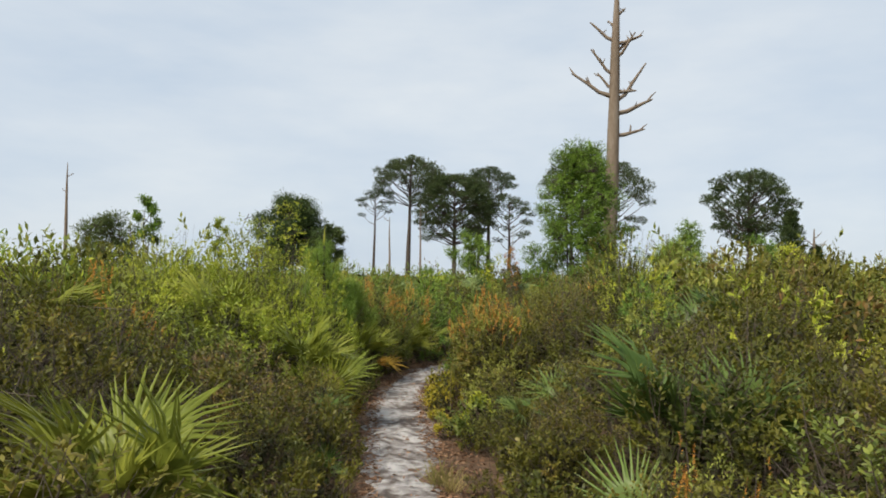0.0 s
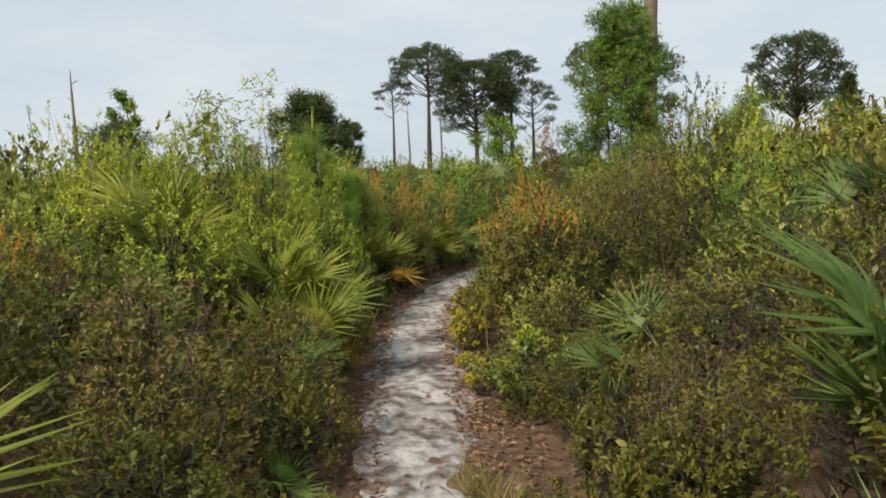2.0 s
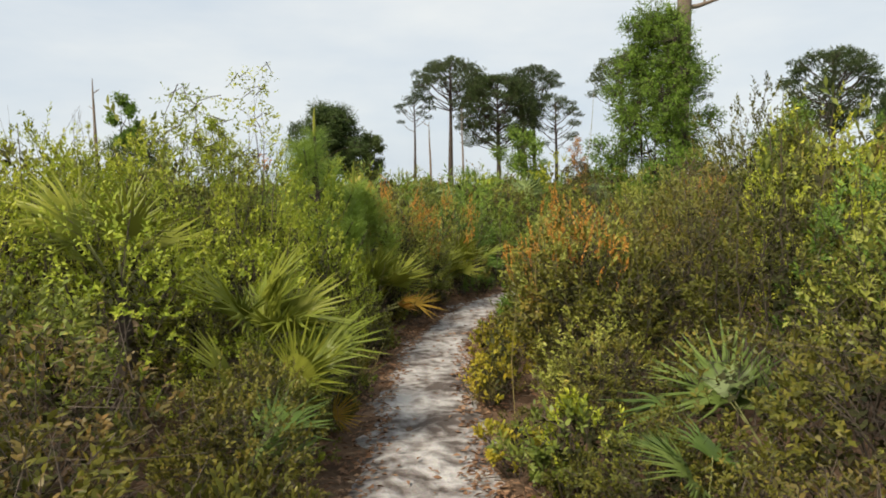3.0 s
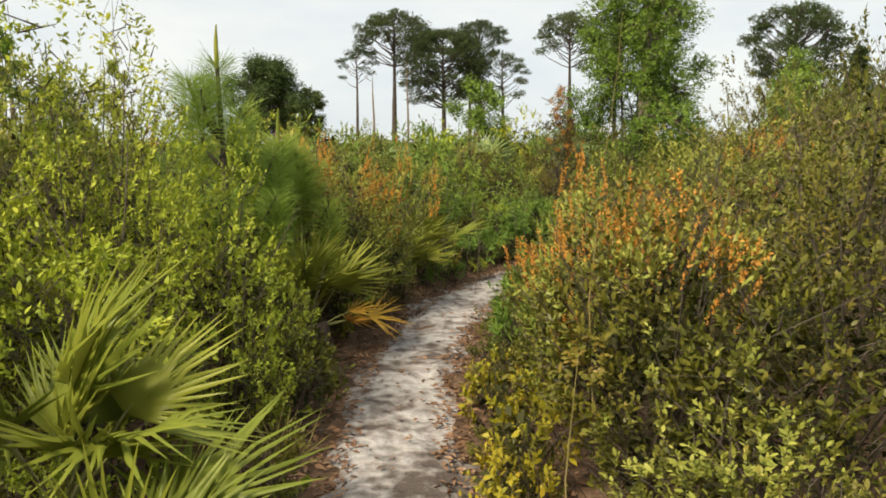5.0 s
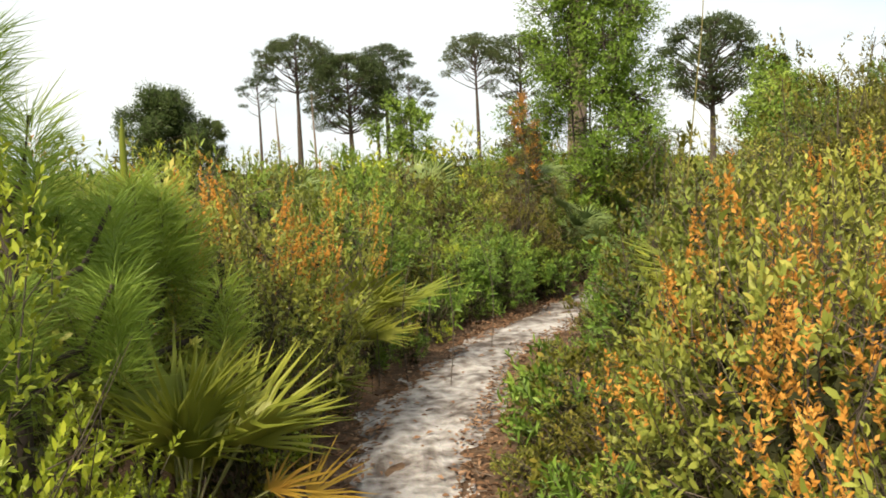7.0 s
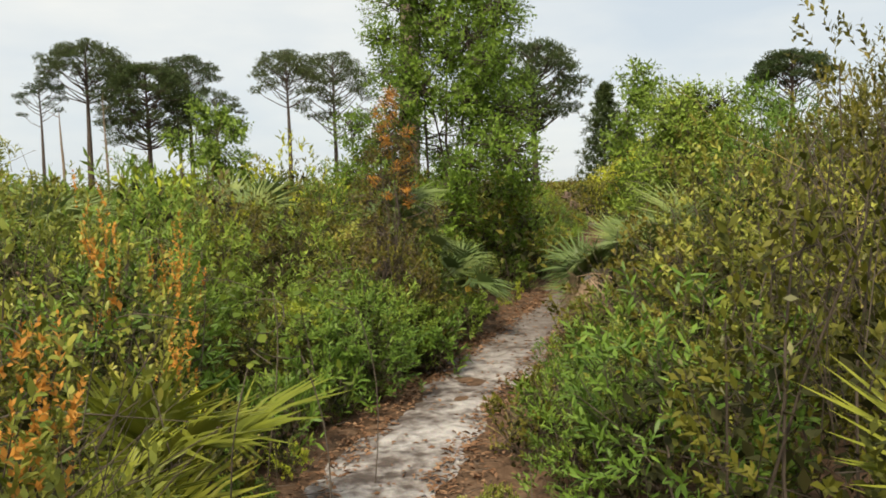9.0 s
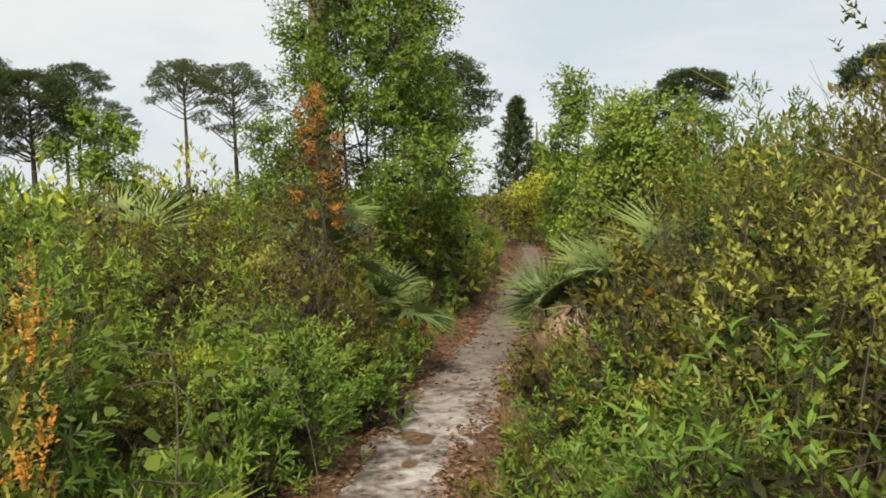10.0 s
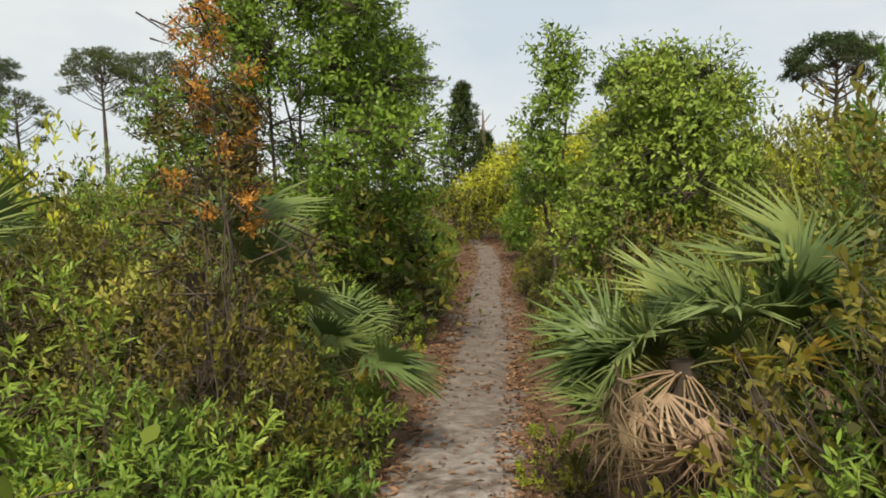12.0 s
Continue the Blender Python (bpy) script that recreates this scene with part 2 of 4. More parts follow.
def leaves(base, way, up, length, width, fold=0.12, droop=0.0, simple=False):
    """A leaf at each base, along its way; lens-shaped, folded up a little along the midrib."""
    n = len(base)
    way = unit(way)
    side = unit(np.cross(way, up))
    nor = np.cross(side, way)
    L, W = np.broadcast_to(length, n)[:, None], np.broadcast_to(width, n)[:, None]
    tip = base + way * L - nor * L * droop
    if simple:
        mid = base + way * L * 0.5 + nor * W * fold
        v = np.stack([base, mid - side * W / 2, tip, mid + side * W / 2], 1).reshape(-1, 3)
        return v, np.arange(n * 4).reshape(n, 4)
    a, b = base + way * L * 0.36 + nor * W * fold, base + way * L * 0.7 + nor * W * fold - nor * L * droop * 0.4
    v = np.stack([base, a - side * W * 0.47, b - side * W * 0.40, tip, b + side * W * 0.40, a + side * W * 0.47], 1).reshape(-1, 3)
    i = np.arange(n)[:, None] * 6
    return v, np.concatenate([i + [0, 1, 4, 5], i + [1, 2, 3, 4]])


def tube(points, radii, sides=6, wobble=0.0, rng=None):
    """A tapered limb through points, open at the foot and closed at the tip."""
    p = np.asarray(points, float)
    r = np.asarray(radii, float)
    d = unit(np.gradient(p, axis=0))
    ref = np.where(np.abs(d[:, 2:3]) > 0.9, [[1.0, 0, 0]], [[0, 0, 1.0]])
    u = unit(np.cross(d, ref))
    w = np.cross(d, u)
    a = np.arange(sides) * 2 * np.pi / sides
    rr = r[:, None] * (1 + (rng.uniform(-wobble, wobble, (len(p), sides)) if rng is not None else 0))
    v = p[:, None] + rr[..., None] * (np.cos(a)[None, :, None] * u[:, None] + np.sin(a)[None, :, None] * w[:, None])
    k = np.arange(len(p) - 1)[:, None] * sides
    j = np.arange(sides)[None]
    f = np.stack([k + j, k + (j + 1) % sides, k + sides + (j + 1) % sides, k + sides + j], -1).reshape(-1, 4)
    return v.reshape(-1, 3), f


def sticks(a, b, r):
    """Thin three-sided twigs from a to b."""
    n = len(a)
    d = unit(b - a)
    u = unit(np.cross(d, [[0.31, 0.22, 0.92]]))
    w = np.cross(d, u)
    r = np.broadcast_to(r, n)[:, None]
    ring = [u, -0.5 * u + 0.87 * w, -0.5 * u - 0.87 * w]
    v = np.stack([a + r * q for q in ring] + [b + 0.4 * r * q for q in ring], 1).reshape(-1, 3)
    i = np.arange(n)[:, None] * 6
    return v, np.concatenate([i + [0, 1, 4, 3], i + [1, 2, 5, 4], i + [2, 0, 3, 5]])


def curved(a, b, bend, n, rng):
    """Points from a to b along a bent line."""
    t = np.linspace(0, 1, n)[:, None]
    off = np.asarray(bend)[None] * np.sin(np.pi * t) + rng.normal(0, 0.012, (n, 3)) * np.linalg.norm(np.subtract(b, a)) * (t > 0)
    return np.asarray(a)[None] * (1 - t) + np.asarray(b)[None] * t + off


# ---- the trail ----
TRAIL = np.array([(0.06, -8), (0.05, -3), (0.02, 0), (-0.02, 3), (-0.2, 5.3), (-0.38, 7.6), (-0.5, 9.8), (-0.38, 11.1), (-0.2, 12.05), (0.13, 13.05), (0.62, 13.95),
                  (1.42, 15.1), (2.42, 16.32), (3.48, 17.6), (4.0, 18.25), (5.65, 20.45), (6.75, 21.97), (8.85, 24.7), (10.95, 27.8), (12.6, 30.6), (13.4, 33.5), (13.2, 37)])


def smooth_line(p, step):
    s = np.concatenate([[0], np.cumsum(np.linalg.norm(np.diff(p, axis=0), axis=1))])
    q = np.arange(0, s[-1], step)
    x, y = np.interp(q, s, p[:, 0]), np.interp(q, s, p[:, 1])
    k = np.hanning(int(1.4 / step) | 1)
    k /= k.sum()
    h = len(k) // 2
    x, y = (np.convolve(np.pad(c, h, "reflect", reflect_type="odd"), k, "valid") for c in (x, y))
    return np.stack([x, y], 1)


LINE = smooth_line(TRAIL, 0.04)
LWAY = unit(np.gradient(LINE, axis=0))
LSIDE = np.stack([LWAY[:, 1], -LWAY[:, 0]], 1)


def off_trail(xy):
    """Metres from the trail's middle for each place, minus on its left-hand side, and the metres along it."""
    xy = np.atleast_2d(xy)
    out, at = np.empty(len(xy)), np.empty(len(xy), int)
    for i in range(0, len(xy), 2000):
        d = np.linalg.norm(xy[i:i + 2000, None] - LINE[None], axis=2)
        k = d.argmin(1)
        sgn = np.sign(((xy[i:i + 2000] - LINE[k]) * LSIDE[k]).sum(1))
        out[i:i + 2000], at[i:i + 2000] = d.min(1) * np.where(sgn == 0, 1, sgn), k
    return out, at * 0.04


def wave(x, y, s, seed=0.0):
    """Smooth noise about -1 to 1 from a few crossing waves."""
    x, y = np.asarray(x) * s, np.asarray(y) * s
    return (np.sin(1.7 * x + 0.6 * y + seed) + np.sin(-0.8 * x + 1.9 * y + 2.1 * seed + 1) + np.sin(2.9 * x - 2.3 * y + 1.3 * seed) * 0.7 + np.sin(3.7 * x + 4.1 * y + 0.7 * seed) * 0.5) / 3.2


def grain(x, y, s, seed=0):
    """Smooth lattice noise, -1 to 1."""
    x, y = np.asarray(x) * s + 1000.0, np.asarray(y) * s + 1000.0
    i, j = np.floor(x).astype(int), np.floor(y).astype(int)
    u, w = x - i, y - j
    u, w = u * u * (3 - 2 * u), w * w * (3 - 2 * w)

    def h(a, c):
        q = np.sin(a * 127.1 + c * 311.7 + seed * 74.7) * 43758.5453
        return (q - np.floor(q)) * 2 - 1
    return (h(i, j) * (1 - u) + h(i + 1, j) * u) * (1 - w) + (h(i, j + 1) * (1 - u) + h(i + 1, j + 1) * u) * w


def build_ground():
    near = np.concatenate([np.arange(-14, 22, 0.3)])
    xs = np.concatenate([-np.geomspace(3000, 14.5, 24), near, np.geomspace(22.5, 3000, 24)])
    ys = np.concatenate([-np.geomspace(3000, 7, 18), np.arange(-6.8, 34, 0.3), np.geomspace(34.5, 3000, 24)])
    X, Y = np.meshgrid(xs, ys)
    Z = 0.006 * wave(X, Y, 2.3) + 0.004 * wave(X, Y, 7.0, 3) - 0.012
    Z = np.where((np.abs(X) < 40) & (np.abs(Y) < 60), Z, 0)
    v = np.stack([X, Y, Z], -1).reshape(-1, 3)
    i = np.arange(len(ys) - 1)[:, None] * len(xs) + np.arange(len(xs) - 1)[None]
    i = i.ravel()[:, None]
    ground = new("ground", mesh_of("ground", [(v, i + [0, 1, len(xs) + 1, len(xs)], 0)], [M_SOIL], True))
    tagged(ground, "brown sandy soil covered with leaf litter", "ground", kind="structure")
    # the trodden sand, dished in the middle, with footprints, its rim sinking under the litter
    across = np.linspace(-0.55, 0.55, 23)
    k = np.arange(len(LINE))
    s = k * 0.04
    half = 0.25 + 0.03 * np.sin(s * 1.3) + 0.02 * np.sin(s * 3.1 + 1)
    P = LINE[:, None] + LSIDE[:, None] * across[None, :, None]
    rel = np.abs(across[None]) / half[:, None]
    Z = 0.008 - 0.040 * np.clip(rel - 0.7, 0, 2) + 0.010 * grain(P[..., 0], P[..., 1], 4.0, 1) + 0.008 * grain(P[..., 0], P[..., 1], 10.0, 2) + 0.003 * grain(P[..., 0], P[..., 1], 21.0, 4)
    rng = np.random.default_rng(5)
    for _ in range(230):
        c = rng.integers(0, len(LINE))
        o = rng.normal(0, 0.12)
        x, y = LINE[c] + LSIDE[c] * o
        lo, hi = max(0, c - 8), min(len(LINE), c + 8)
        q = P[lo:hi] - [x, y]
        along = (q * LWAY[c]).sum(-1) / 0.13
        wide = (q * LSIDE[c]).sum(-1) / 0.05
        Z[lo:hi] -= 0.011 * np.exp(-(along ** 2 + wide ** 2) ** 2)
    v = np.dstack([P, Z]).reshape(-1, 3)
    n = len(across)
    i = (k[:-1, None] * n + np.arange(n - 1)[None]).ravel()[:, None]
    path = new("trail", mesh_of("trail", [(v, i + [0, 1, n + 1, n], 0)], [M_SAND], True))
    tagged(path, "narrow trail of pale grey trodden sand with footprints", "path", kind="structure")


build_ground()


# ---- shrubs ----
def shrub_points(rng, R, H, shoots, low=0.12, clumps=0.72):
    """Tips of the shoots of a bush made of many rounded clumps with hollows between, and the ways they point."""
    lumps = unit(rng.normal(0, 1, (7, 3)))
    n = max(7, shoots // 11)
    heart = unit(rng.normal(0, 1, (n, 3)) * [1, 1, 0.85] + [0, 0, 0.12])
    d = unit(rng.normal(0, 1, (shoots, 3)) * [1, 1, 0.85] + [0, 0, 0.10])
    own = rng.integers(0, n, shoots)
    near = unit(heart[own] + rng.normal(0, 0.17, (shoots, 3)))
    tight = rng.random(shoots) < clumps
    d = np.where(tight[:, None], near, d)
    bump = 0.80 + 0.34 * np.maximum(0, (d @ lumps.T) ** 3).max(1)
    off = np.linalg.norm(near - heart[own], axis=1)
    r = bump * np.where(tight, rng.uniform(0.8, 1.14, n)[own] - 1.5 * off ** 2 - 0.10 * rng.random(shoots), rng.uniform(0.45, 0.95, shoots) ** 0.5)
    skirt = np.where(d[:, 2] < 0, 0.94 / np.maximum(np.hypot(d[:, 0], d[:, 1]), 0.55), 1.0)  # the sides come down steeply
    p = d * r[:, None] * np.column_stack([R * skirt, R * skirt, np.full(shoots, 0.46 * H)]) + [0, 0, 0.5 * H]
    p[:, 2] = np.maximum(p[:, 2], low * H + rng.uniform(0, 0.15, shoots) * H)
    way = unit(d * [0.75, 0.75, 0.3] + [0, 0, 0.65] + rng.normal(0, 0.28, (shoots, 3)))
    return p, way


def shoot_leaves(rng, p, way, per, span, length, width, open_=0.9, simple=False, droop=0.05):
    """Leaves set in a spiral along each shoot."""
    n = len(p) * per
    k = np.tile(np.arange(per), len(p))
    P, D = np.repeat(p, per, 0), np.repeat(way, per, 0)
    u = unit(np.cross(D, [[0.3, 0.5, 0.81]]))
    w = np.cross(D, u)
    a = k * 2.4 + np.repeat(rng.uniform(0, 6.28, len(p)), per) + rng.normal(0, 0.3, n)
    out = np.cos(a)[:, None] * u + np.sin(a)[:, None] * w
    base = P - D * (k / per * span * rng.uniform(0.8, 1.2, n))[:, None]
    lw = unit(D * rng.uniform(0.35, 1.0, n)[:, None] + out * open_ + rng.normal(0, 0.16, (n, 3)))
    size = rng.uniform(0.65, 1.2, n) * np.where(k < 2, 0.75, 1)
    return leaves(base, lw, D + 0.35 * rng.normal(0, 1, (n, 3)) + [0, 0, 0.4], length * size, width * size, 0.14, droop, simple)


def shrub(name, label, seed, R, H, shoots, per, span, length, width, leaf, stem=None, tips=None, tip_share=0.0, simple=False, open_=0.9, stems=16, twiggy=0.0, group="", far=False):
    rng = np.random.default_rng(seed)
    root = tagged(new(name), label, "shrub", group)
    p, way = shrub_points(rng, R, H, shoots)
    wood = []
    for k in range(stems):
        e = p[rng.integers(0, shoots)]
        foot = np.append(rng.normal(0, 0.10 * R, 2), -0.03)
        wood.append((*tube(curved(foot, e, rng.normal(0, 0.05, 3) + [0, 0, 0.04], 5, rng), np.linspace(0.0062, 0.0022, 5) * (0.6 + 0.5 * H), 3), 0))
    back = p - way * span * 1.5 - [0, 0, 0.02]
    if not far:
        gap = 4 if simple else 2
        wood.append((*sticks(back[::gap], p[::gap], 0.0022), 0))
    if twiggy:
        q, qw = shrub_points(rng, R * 1.03, H * 1.03, int(shoots * twiggy))
        wood.append((*sticks(q - (qw + rng.normal(0, 0.3, q.shape)) * 0.28, q + qw * 0.04, 0.0022), 0))
    part("woody_base", mesh_of(name + "_stems", wood, [stem or M_STEM]), root, kind="stuff")
    # oversized leaves block the core; shade between clumps is painted in their dark colour
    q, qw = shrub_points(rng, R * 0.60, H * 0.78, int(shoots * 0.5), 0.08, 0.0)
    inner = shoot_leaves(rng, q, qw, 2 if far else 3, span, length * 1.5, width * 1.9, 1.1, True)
    part("foliage", mesh_of(name + "_leaves", [(*shoot_leaves(rng, p, way, per, span, length, width, open_, simple), 0), (*inner, 1)], [leaf, M_INNERSHADE]), root, kind="stuff")
    if tips is not None:
        high = np.argsort(-(p[:, 2] / H + 0.25 * rng.random(shoots)))[: int(0.45 * shoots)]
        pick = rng.choice(high, 6, replace=False)
        each = int(tip_share * shoots / 5)
        tw = unit(np.repeat(way[pick], each, 0) + [0, 0, 0.5] + rng.normal(0, 0.35, (6 * each, 3)))
        tp = np.repeat(p[pick] + way[pick] * span * 0.7, each, 0) + rng.normal(0, 1, (6 * each, 3)) * [0.055, 0.055, 0.07]
        part("new_growth", mesh_of(name + "_tips", [(*shoot_leaves(rng, tp, tw, per + 15, span * 1.3, length * 0.52, width * 0.62, 0.75, True), 0)], [tips]), root, "rusty orange young leaves", kind="stuff")
    return root


KINDS = {}
SPEC = {  # name, label, leaf, tips, share of tips, leaf length and width, span of a shoot, leaves on it, shoots, openness, dry twigs
    "olive": ("fetterbush", "dense olive-green evergreen scrub bush with leathery leaves", M_OLIVE, None, 0.0, 0.040, 0.0175, 0.10, 9, 235, 0.62, 0.25),
    "bright": ("gallberry_bush", "yellow-green small-leaved bush with fresh growth", M_BRIGHT, None, 0.0, 0.036, 0.0155, 0.09, 10, 220, 0.65, 0.05),
    "pale": ("staggerbush", "light olive-green evergreen bush with leathery leaves", M_PALE, None, 0.0, 0.043, 0.0185, 0.10, 9, 225, 0.62, 0.2),
    "rusty": ("rusty_staggerbush", "olive scrub bush tipped with rusty orange young leaves", M_PALE, M_ORANGE, 0.21, 0.040, 0.0178, 0.10, 9, 225, 0.62, 0.2),
    "lance": ("lance_leaved_bush", "mid-green bush with narrow lance-shaped leaves", M_LANCE, None, 0.0, 0.064, 0.0150, 0.12, 10, 195, 0.72, 0.08),
    "brown": ("dry_scrub_bush", "twiggy brownish scrub bush with sparse reddish leaves", M_BROWN, None, 0.0, 0.040, 0.0165, 0.13, 8, 165, 0.65, 0.45),
    "yellow": ("low_yellow_bush", "low bush with yellowing leaves beside the trail", M_YELLOW, None, 0.0, 0.050, 0.025, 0.11, 9, 100, 0.9, 0.05),
}
SHAPES = {"low": (0.34, 0.50, 0.42, 1.0), "tall": (0.50, 1.20, 1.2, 0.95), "mid": (0.52, 1.35, 1.35, 0.95), "high": (0.62, 1.90, 2.0, 0.95), "far": (0.80, 1.40, 0.56, 2.2)}  # radius, height, share of shoots, leaf size


def shrub_kind(kind, variant, shape):
    key = (kind, variant, shape)
    if key not in KINDS:
        name, label, leaf, tips, share, ln, wd, span, per, shoots, op, tw = SPEC[kind]
        R, H, fill, g = SHAPES[shape]
        far = shape == "far"
        KINDS[key] = [shrub(name, label, 40 + variant * 7 + len(KINDS), R, H, int(shoots * fill), int(per * 0.55) if far else per, span * g ** 0.5, ln * g, wd * g, leaf,
                            M_DRYTWIG if kind == "brown" else M_STEM, tips, share, far or shape in ("mid", "high"), op, 6 if far else 9, 0 if far else tw, label.split(" with ")[0].replace(" tipped", "") + " along the trail", far), False]
    return KINDS[key]


def put_shrub(kind, x, y, r, h, rng, far=False, lean=0.0, plain=False):
    """A bush of radius r and height h; the first of its kind is built there, the others are copies."""
    shape = "far" if far else ("low" if h < 0.62 else ("high" if h > 1.6 else ("mid" if plain or h > 1.4 else "tall")))
    made = shrub_kind(kind, int(rng.integers(0, 3)), shape)
    R, H = SHAPES[shape][:2]
    m = Matrix.Translation((x, y, -0.02)) @ Matrix.Rotation(rng.uniform(0, 6.28), 4, "Z") @ Matrix.Rotation(lean, 4, "X")
    sz = h / H
    sr = min(max(r / R, sz * 0.8), sz * 1.35)
    if not made[1]:
        made[1] = True
        made[0].matrix_basis = m @ Matrix.Diagonal((sr, sr, sz, 1))
        return made[0]
    ob = copy_thing(made[0], m)
    ob.scale = (sr, sr, sz)
    return ob


def mix_of(x, y, o, rng):
    """Which bush grows where: weights by stretch of the trail and side."""
    w = {"olive": 5.0, "bright": 2.0, "rusty": 0.9, "lance": 0.6, "brown": 1.2, "yellow": 0.3, "pale": 0.3}
    if y < 7:
        w.update(olive=7, pale=0.8, brown=1.6, bright=0.7 if o < 0 else 0.25, rusty=0.9 if o < -3 else 0.0, lance=0.2)
    elif y < 12.5 and o < 0:
        w.update(bright=9.0, olive=2.0, pale=4.0, rusty=0.15, brown=0.8)
    elif y < 12.5:
        w.update(bright=0.5, olive=5.0, pale=2.2 if y < 9.5 else 4.5, rusty=0.12, brown=1.6)
    elif o > 0:
        w.update(lance=1.3, bright=0.8, olive=3.0, pale=4.5, rusty=0.05, brown=0.9)
    else:
        w.update(lance=3.6, bright=1.1, olive=2.6, pale=1.8, rusty=0.1, brown=0.8)
    if abs(o) < 0.9:
        w["yellow"] = 1.2 if 8 < y < 13 and o > 0 else 0.4
        w["rusty"] = 0.0
    else:
        w["yellow"] = 0.0
    if y > 13.3 and -2 < o < 0:
        w["lance"] *= 2.2
    names = list(w)
    p = np.array([w[k] for k in names])
    return names[rng.choice(len(names), p=p / p.sum())]


CLEAR = [(-1.5, 3.6, 1.0), (-1.25, 2.9, 0.8), (-1.0, 2.2, 0.6), (-1.55, 4.35, 0.55), (1.1, 4.6, 0.5), (0.55, 5.9, 0.3), (-1.3, 7.75, 0.6), (-1.05, 10.75, 0.38), (0.62, 10.15, 0.4), (0.8, 6.9, 0.4), (-0.45, 12.85, 0.25),
         (1.75, 16.6, 0.5), (2.3, 17.3, 0.5), (2.6, 15.25, 0.9), (3.42, 20.1, 0.8), (1.38, 16.15, 0.5), (2.0, 14.5, 0.9), (2.3, 14.85, 0.9), (1.65, 14.0, 0.6), (-0.3, 13.6, 0.3), (-1.55, 10.75, 0.45)]


def scatter_shrubs():
    rng = np.random.default_rng(21)
    placed = []
    for ring, (lo, hi, gap, far) in enumerate(((0.47, 0.66, 0.36, False), (0.66, 1.0, 0.46, False), (1.0, 2.7, 0.68, False), (2.7, 6.5, 1.06, True), (6.5, 15, 2.1, True))):
        n = 0
        tries = rng.uniform((-16, -1.5 if ring < 3 else -9), (26, 34 if ring > 2 else 30), (16000, 2))
        o, s = off_trail(tries)
        for (x, y), of in zip(tries, o):
            d = abs(of)
            if not lo <= d < hi or (far and y < 1.5 and (x + y) % 1.0 > 0.5) or (y > 24 and d < 0.8):
                continue
            if not far and y < -1 + 0.2 * d:
                continue
            if any((x - a) ** 2 + (y - b) ** 2 < (c * 0.5) ** 2 for a, b, c in CLEAR):
                continue
            if any((x - a) ** 2 + (y - b) ** 2 < gap * gap * (0.7 if g == ring else 0.4) for a, b, g in placed):
                continue
            placed.append((x, y, ring))
            bump = float(wave(x, y, 0.9, 2.0)) + rng.normal(0, 0.4)
            if ring == 0:
                h = rng.uniform(0.18, 0.34)
                r = rng.uniform(0.13, 0.2)
            elif ring == 1:
                h = 0.42 + 1.0 * (d - 0.66) + 0.12 * bump
                r = 0.28 + 0.1 * rng.random()
            else:
                h = min(0.95 + 0.52 * (d - 1.0), 1.86) + 0.15 * bump + rng.normal(0, 0.07)
                r = (0.2, 0.42, 0.54, 0.82, 1.2)[ring] * rng.uniform(0.9, 1.15)
                if y < 7.5:
                    h *= 0.9
                if y > 12.5 and of > 0.9:
                    h *= 1.25
                elif (7.5 < y < 12 and of < -1.0) or (y > 8.5 and of > 0.9):
                    h *= 1.16
            if ring == 4:
                h += 0.12
            k = mix_of(x, y, of, rng)
            put_shrub(k, x, y, r, max(h, 0.2), rng, far, rng.normal(0, 0.05), d > 1.5)
            n += 1
    return len(placed)


scatter_shrubs()


